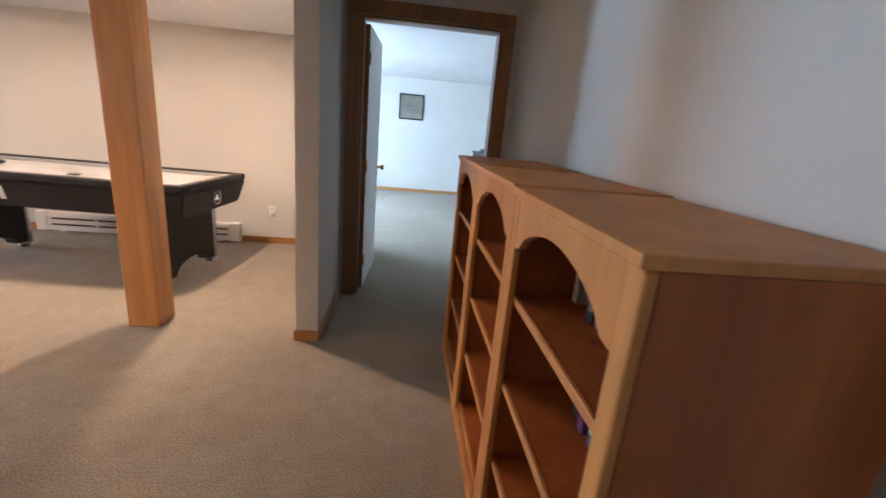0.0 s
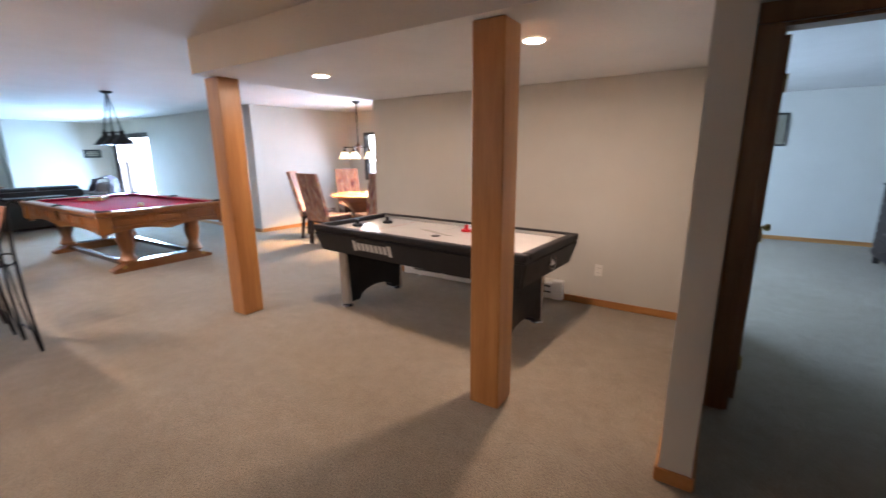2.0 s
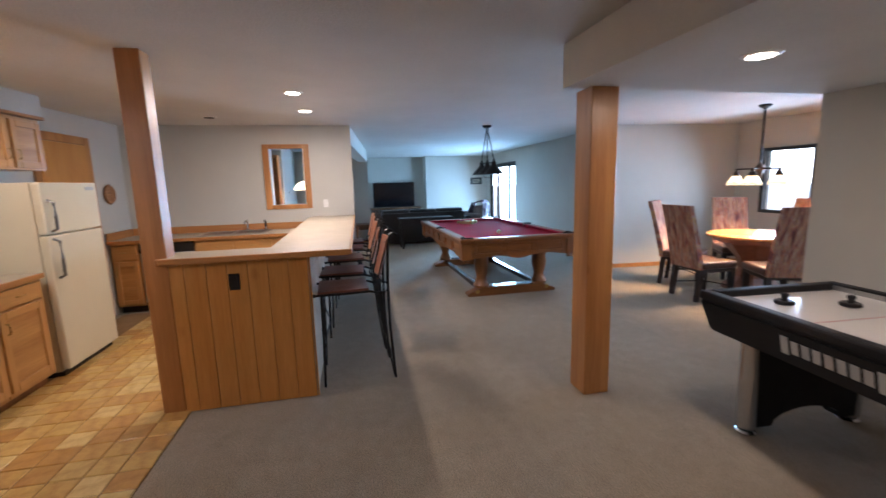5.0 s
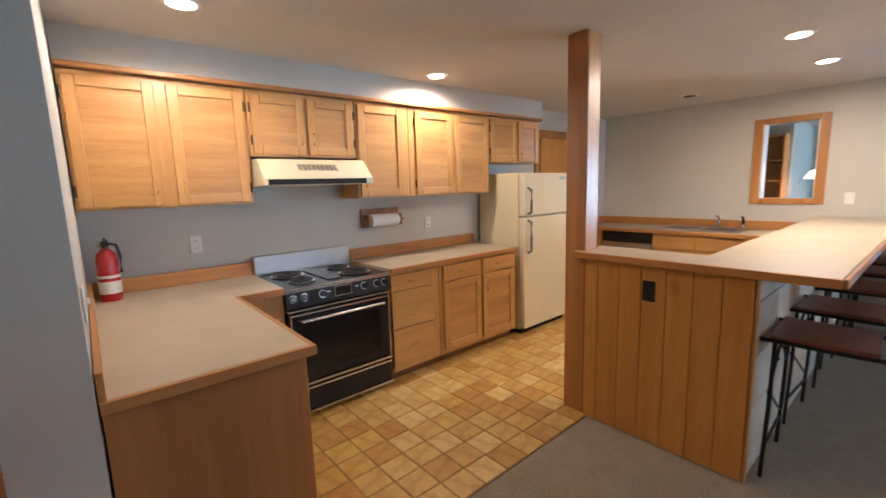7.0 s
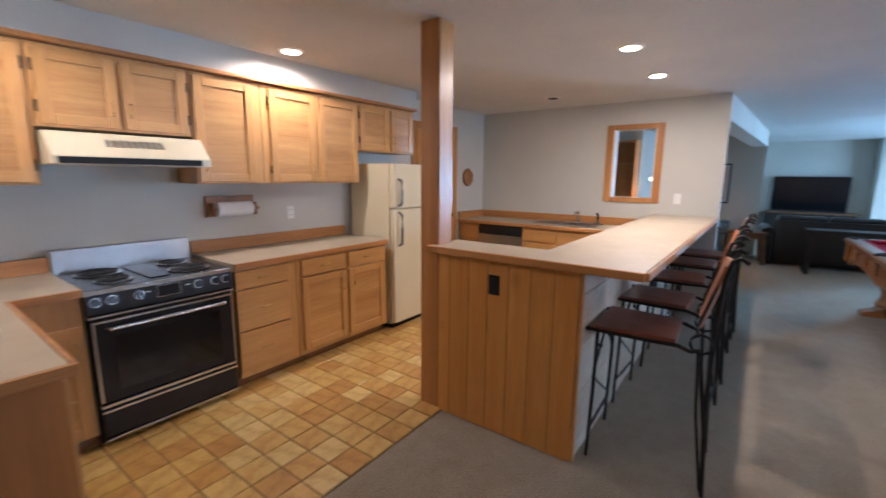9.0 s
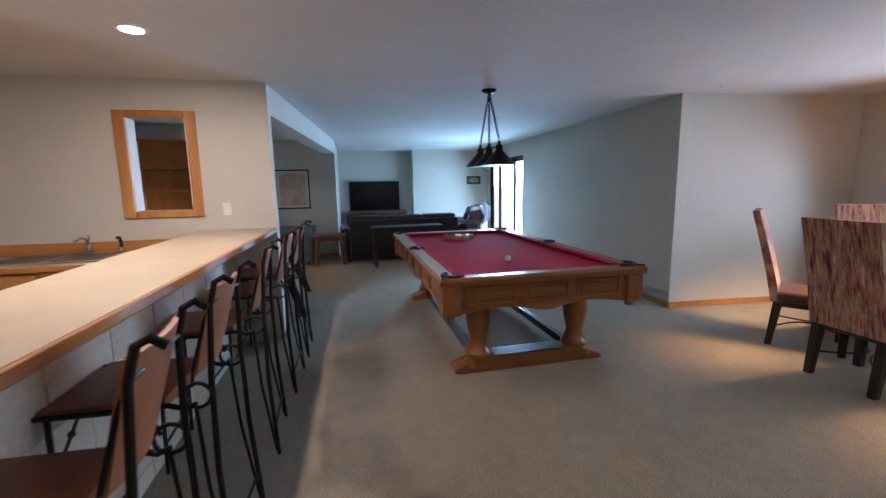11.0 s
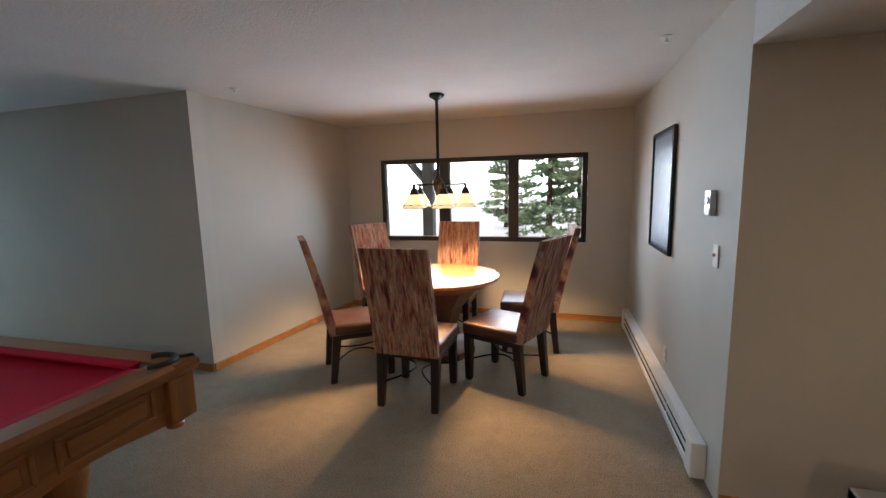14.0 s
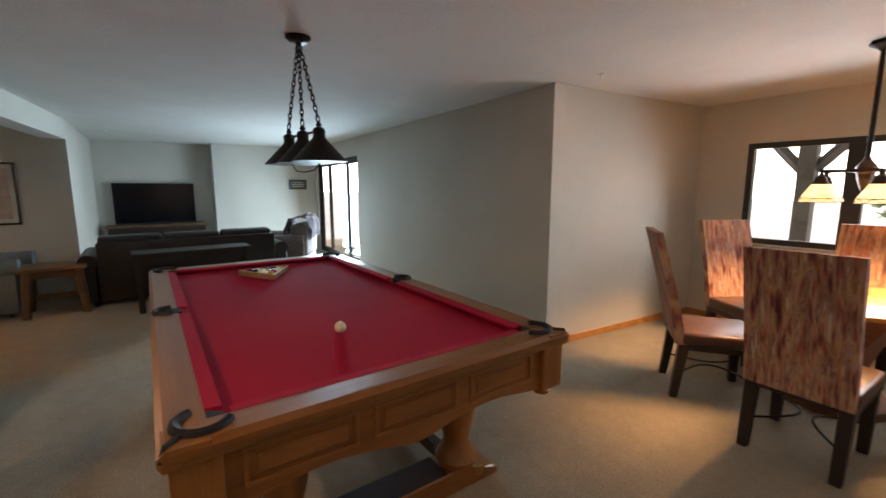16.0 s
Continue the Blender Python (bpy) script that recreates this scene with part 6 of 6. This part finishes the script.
def throw():
    n = 26
    bm = bmesh.new()
    grid = []
    for i in range(n):
        row = []
        for j in range(n):
            u, v = i / (n - 1), j / (n - 1)
            x = -0.42 + 0.84 * u
            # over the back and down on to the seat
            s = v * 1.15
            if s < 0.35:
                y, z = -0.50, 0.56 + s
            elif s < 0.65:
                q = (s - 0.35) / 0.30
                y, z = -0.50 + 0.36 * q, 0.905 + 0.03 * math.sin(q * math.pi)
            else:
                q = (s - 0.65) / 0.5
                y, z = -0.14 + 0.12 * q, 0.90 - 0.36 * q
            k = noise.noise(Vector((x * 5, s * 5, 1.3))) * 0.085 + noise.noise(Vector((x * 13, s * 13, 4.1))) * 0.03
            row.append(bm.verts.new((x + k * 0.4, y + k * 0.6, z + abs(k) + 0.012)))
        grid.append(row)
    for i in range(n - 1):
        for j in range(n - 1):
            bm.faces.new((grid[i][j], grid[i + 1][j], grid[i + 1][j + 1], grid[i][j + 1]))
    bmesh.ops.solidify(bm, geom=bm.faces, thickness=0.012)
    single("plaid_blanket", bm, plaid(), pose(-13.2, 4.52, 0, 0, 0, 150), "rumpled red and grey plaid blanket over the armchair", "blanket", smooth=True)


throw()
television(pose(-15.66, 2.63, 0.762, 0, 0, 90), 1.365, 0.805, "large switched-off flat television on the console in the wall niche", False)
e = thing("media_console", pose(-15.50, 2.645, 0, 0, 0, 90), "dark wooden media console below the television", "console")
part("body", B(-0.80, -0.23, 0.06, 0.80, 0.23, 0.715, bev=0.004), DARKWOOD, e)
part("top", B(-0.83, -0.25, 0.716, 0.83, 0.25, 0.76, bev=0.005), RUSTIC, e)
for x in (-0.78, -0.26, 0.27):
    d = part("door", B(x, -0.25, 0.09, x + 0.50, -0.231, 0.69, bev=0.004), DARKWOOD, e)
    part("knob", lathe(bmesh.new(), [(0.008, 0), (0.016, 0.02), (0.008, 0.026)], 10, (0, 0, 0)), IRON, d)
    d.children[0].matrix_basis = pose(x + 0.45, -0.25, 0.35, 90)
for x in (-0.76, 0.70):
    part("foot", B(x, -0.2, 0.001, x + 0.06, 0.2, 0.06), DARKWOOD, e)
e = thing("wall_sign", pose(-15.306, 5.37, 1.55, 0, 0, 90), "small framed dark sign with pale writing", "sign")
part("frame", B(-0.20, -0.02, -0.11, 0.20, 0, 0.11, bev=0.004), BLACK, e)
part("face", B(-0.175, -0.0235, -0.085, 0.175, -0.0205, 0.085), plain("sign_green", (0.06, 0.08, 0.07), 0.6), e)
for z, w in ((0.045, 0.10), (0.0, 0.14), (-0.045, 0.12)):
    part("writing_bar", B(-w, -0.0255, z - 0.010, w, -0.024, z + 0.010), MOUNT, e)
picture(pose(-12.897, 0.838, 1.405, 0, 0, 90), 0.66, 0.79, "framed poster with orange mountains above pale ground", BLACK, plain("poster_white", (0.62, 0.60, 0.56), 0.8), surface("poster_art", (0.45, 0.20, 0.12), (0.60, 0.55, 0.48), 4, 30, 0.7), 0.05, glazed=False)

# sliding door
SLP = Vector((-15.49, 5.785))
m = Matrix.Translation((*SLP, 0)) @ Matrix.Rotation(math.atan2(-0.29, 7.447), 4, "Z")
e = thing("sliding_door_1", m, "dark-framed sliding glass door to the patio", "door")
e["kind"] = "structure"
for q in ((0.375, 0.02, 0.43, 2.055), (2.87, 0.02, 2.925, 2.055), (0.43, 2.0, 2.87, 2.055), (0.43, 0.02, 2.87, 0.06)):
    part("door_frame", B(q[0], 0.03, q[1], q[2], 0.12, q[3], bev=0.003), FRAMEDARK, e)
for a, b, y in ((0.43, 1.14, 0.08), (1.08, 2.25, 0.045), (2.17, 2.87, 0.08)):
    s = part("sash", B(a, y, 0.061, a + 0.06, y + 0.03, 1.999), FRAMEDARK, e)
    part("sash", B(b - 0.06, y, 0.061, b, y + 0.03, 1.999), FRAMEDARK, e)
    part("sash", B(a + 0.06, y, 0.061, b - 0.06, y + 0.03, 0.13), FRAMEDARK, e)
    part("sash", B(a + 0.06, y, 1.94, b - 0.06, y + 0.03, 1.999), FRAMEDARK, e)
    g = part("pane", B(a + 0.06, y + 0.012, 0.13, b - 0.06, y + 0.017, 1.94), GLASS, e)
    g.visible_shadow = False
part("handle", tube(bmesh.new(), [(2.22, 0.045, 0.95), (2.22, 0.015, 0.97), (2.22, 0.015, 1.13), (2.22, 0.045, 1.15)], 0.010, 8), BLACKMATT, e)

# den behind the beam
e = thing("game_table", pose(-9.30, 0.80, 0, 0, 0, 3), "dark game table on black splayed legs", "game table")
part("cabinet", B(-0.62, -0.40, 0.62, 0.62, 0.40, 0.88, bev=0.02, seg=2), DARKWOOD, e)
part("rim", B(-0.66, -0.44, 0.881, 0.66, 0.44, 0.93, bev=0.02, seg=2), DARKWOOD, e)
for x in (-1, 1):
    for y in (-1, 1):
        lg = part("leg", cyl(bmesh.new(), (x * 0.58, y * 0.54, 0.03), (x * 0.50, y * 0.34, 0.62), 0.04, 0.065, 10), BLACKMATT, e, "black splayed leg", True)
        part("foot", lathe(bmesh.new(), [(0.055, 0.001), (0.055, 0.014), (0.03, 0.034)], 14, (x * 0.58, y * 0.54, 0)), BLACKMATT, lg, "", True)
e = thing("stained_glass_lamp", pose(-10.30, 0.365, CEIL), "hanging stained-glass lamp with amber shade, lit", "lamp")
part("canopy", lathe(bmesh.new(), [(0.06, -0.001), (0.055, -0.02), (0.012, -0.03)], 20), BRASS, e, "", True)
part("rod", cyl(bmesh.new(), (0, 0, -0.03), (0, 0, -0.76), 0.007, seg=8), BRASS, e)
part("shade", lathe(bmesh.new(), [(0.22, -0.92), (0.215, -0.905), (0.17, -0.83), (0.08, -0.77), (0.03, -0.755), (0.03, -0.757), (0.078, -0.775), (0.167, -0.835), (0.21, -0.907), (0.215, -0.92)], 24), glowing("lit_amber_glass", (1.0, 0.74, 0.42), 7), e, "amber glass bowl shade")
plate("light_switch", pose(-11.55, -0.108, 1.42), "small grey switch plate on the den wall", "light switch", STEEL)
e = thing("bookshelf", pose(-10.80, -0.55, 0, 0, 0, 90), "tall pine bookshelf with open shelves", "bookshelf")
for x in (-0.40, 0.38):
    part("side", B(x, -0.28, 0.001, x + 0.02, 0.0, 2.15), BOOKFACE, e)
part("back", B(-0.38, -0.01, 0.05, 0.38, 0.0, 2.12), BOOKFACE, e)
for z in (0.05, 0.40, 0.75, 1.10, 1.42, 1.74, 2.12):
    part("shelf", B(-0.38, -0.28, z, 0.38, -0.011, z + 0.022), BOOKFACE, e)

# ---- outdoors ----
GROUND = surface("pale_gravel", (0.56, 0.58, 0.60), (0.70, 0.72, 0.74), 0.6, 8, 0.95, 0, 0.4, 0.05, 0.4)
bm = B(-400, 5.95, -0.32, 400, 500, -0.22)
setting("ground", bm, GROUND, "pale sunlit gravel ground outside the windows", "ground")
bm = prism(bmesh.new(), [(-16.5, 6.0), (-8.06, 5.70), (-8.06, 7.87), (-3.0, 7.87), (-3.0, 10.6), (-16.5, 10.6)], "z", -0.219, -0.06)
setting("pavement", bm, surface("patio_concrete", (0.44, 0.48, 0.50), (0.54, 0.58, 0.60), 2, 60, 0.9), "pale concrete patio slab outside", "pavement")
DECK = surface("weathered_post", (0.16, 0.155, 0.15), (0.24, 0.235, 0.225), 4, 60, 0.85, 0, 0.3, 0.004, 0.25)
for px in (-7.35, -14.6):
    e = thing("deck_post", pose(px, 10.2, -0.06), "grey timber deck post with diagonal braces", "post", "deck posts")
    part("upright", B(-0.10, -0.10, 0, 0.10, 0.10, 2.72, bev=0.006), DECK, e)
    for s in (-1, 1):
        part("brace", tube(bmesh.new(), [(s * 0.08, 0, 1.80), (s * 0.85, 0, 2.70)], 0.075, 4), DECK, e)
setting("deck", B(-17.0, 7.90, 2.66, -2.0, 10.6, 2.86), DECK, "timber deck overhead outside the window", "deck")
BARK = surface("bark", (0.07, 0.045, 0.03), (0.15, 0.09, 0.06), 8, 40, 0.95, 0, 0.6, 0.02, 0.4)
NEEDLE = surface("pine_needles", (0.16, 0.26, 0.13), (0.24, 0.34, 0.20), 3, 30, 0.8, 0, 0, 0, 0.3)


def pine(x, y, h, seed):
    r = random.Random(seed)
    e = thing("pine_tree", pose(x, y, -0.25), "tall mountain pine with sparse layered branches", "tree", "pines outside")
    bm = bmesh.new()
    tube(bm, [(0, 0, 0), (0.03, 0.02, h * 0.4), (0, 0.05, h * 0.75), (0.02, 0, h)], 0.11, 8)
    for v in bm.verts:
        f = 1 - 0.85 * max(0, min(1, v.co.z / h))
        v.co.x, v.co.y = v.co.x * f, v.co.y * f
    part("trunk", bm, BARK, e)
    limb = bmesh.new()
    verts, faces = [], []
    z = h * 0.08
    while z < h:
        for _ in range(4):
            a = r.uniform(0, 2 * math.pi)
            ln = (1 - z / h) * h * 0.20 * r.uniform(0.6, 1.1) + 0.15
            d = Vector((math.cos(a), math.sin(a), r.uniform(-0.15, 0.15)))
            p0 = Vector((0, 0, z))
            tube(limb, [p0, p0 + d * ln * 0.5, p0 + d * ln + Vector((0, 0, 0.05))], 0.008, 4)
            for k in range(int(24 + ln * 46)):
                t = r.uniform(0.2, 1.05)
                c = p0 + d * ln * t + Vector((r.gauss(0, 0.09), r.gauss(0, 0.09), r.gauss(0, 0.05)))
                s = r.uniform(0.08, 0.17)
                u = Vector((r.gauss(0, 1), r.gauss(0, 1), r.gauss(0, 0.5))).normalized() * s
                w = u.orthogonal().normalized() * s * 0.34
                n = len(verts)
                verts.extend((c - u * 0.5 - w, c - u * 0.5 + w, c + u))
                faces.append((n, n + 1, n + 2))
        z += h * 0.035
    part("limbs", limb, BARK, e)
    me = bpy.data.meshes.new("crown")
    me.from_pydata([tuple(v) for v in verts], [], faces)
    me.materials.append(NEEDLE)
    ob = new("crown", me)
    ob.parent = e


for i, (px, py, h) in enumerate(((-5.28, 15.5, 7.5), (-4.3, 19.0, 9.0), (-7.35, 22.0, 7.0), (-3.0, 16.8, 6.5))):
    pine(px, py, h, 30 + i)

# Emissive sheet; stands in for blown-out outdoor light and also lights the rooms.
BACKDROP_GLOW = glowing("glowing_backdrop", (0.86, 0.95, 1.0), 6.5)
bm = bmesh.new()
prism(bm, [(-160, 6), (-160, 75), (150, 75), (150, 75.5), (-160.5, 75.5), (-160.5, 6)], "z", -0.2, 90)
setting("backdrop", bm, BACKDROP_GLOW, "glowing pale backdrop sheet beyond the trees, standing in for outdoor brightness", "backdrop")

# ---- kitchen tiles ----
def kitchen_tiles():
    m, nt, bs = nodes_of("terracotta_tile")
    oi = nt.nodes.new("ShaderNodeObjectInfo")
    v = coords(nt)
    col = ramp(nt, oi.outputs["Random"], [(0.0, (0.47, 0.25, 0.058)), (0.35, (0.55, 0.33, 0.085)), (0.75, (0.60, 0.40, 0.12)), (1.0, (0.68, 0.51, 0.21))])
    col = mix(nt, "MULTIPLY", 0.65, col, ramp(nt, noise_node(nt, v, 11, 4, 0.6), [(0.32, (0.62, 0.48, 0.32)), (0.58, (1, 1, 1))]))
    f = noise_node(nt, v, 70, 3)
    col = mix(nt, "MULTIPLY", 0.4, col, ramp(nt, f, [(0.3, (0.75, 0.7, 0.65)), (0.6, (1, 1, 1))]))
    nt.links.new(col, bs.inputs["Base Color"])
    bs.inputs["Roughness"].default_value, bs.inputs["Coat Weight"].default_value, bs.inputs["Coat Roughness"].default_value = 0.38, 0.25, 0.2
    bump(nt, bs, noise_node(nt, v, 24, 3), 0.25, 0.006)
    root = setting("floor_kitchen", prism(bmesh.new(), [(-7.38, -1.62), (-2.90, -1.62), (-2.90, 0.058), (-4.62, 0.058), (-4.66, 0.058), (-4.66, 0.6), (-7.38, 0.6)], "z", 0.0015, 0.006), SKIRT, "square glazed terracotta kitchen tiles with brown joints", "floor")
    pitch, w = 0.1655, 0.158
    meshes = []
    for k in range(5):
        bm = B(-w / 2, -w / 2, 0.004, w / 2, w / 2, 0.014, bev=0.004, seg=1)
        for vert in bm.verts:
            vert.co.z += random.uniform(-0.0006, 0.0006)
            vert.co.x += random.uniform(-0.0018, 0.0018)
            vert.co.y += random.uniform(-0.0018, 0.0018)
        meshes.append(done("tile", bm, m))
    rnd = random.Random(4)
    for i in range(27):
        for j in range(11):
            x, y = -3.523 + pitch * (4.5 - i), -0.107 + pitch * (2.5 - j)
            if x < -7.33 or y < -1.30 or (y > 0.04 and x > -4.95) or y > 0.25:
                continue
            ob = new("tile", rnd.choice(meshes))
            ob.matrix_world = pose(x, y, rnd.uniform(-0.0005, 0.0005), 0, 0, rnd.choice((0, 90, 180, 270)))
            ob.parent = root


kitchen_tiles()
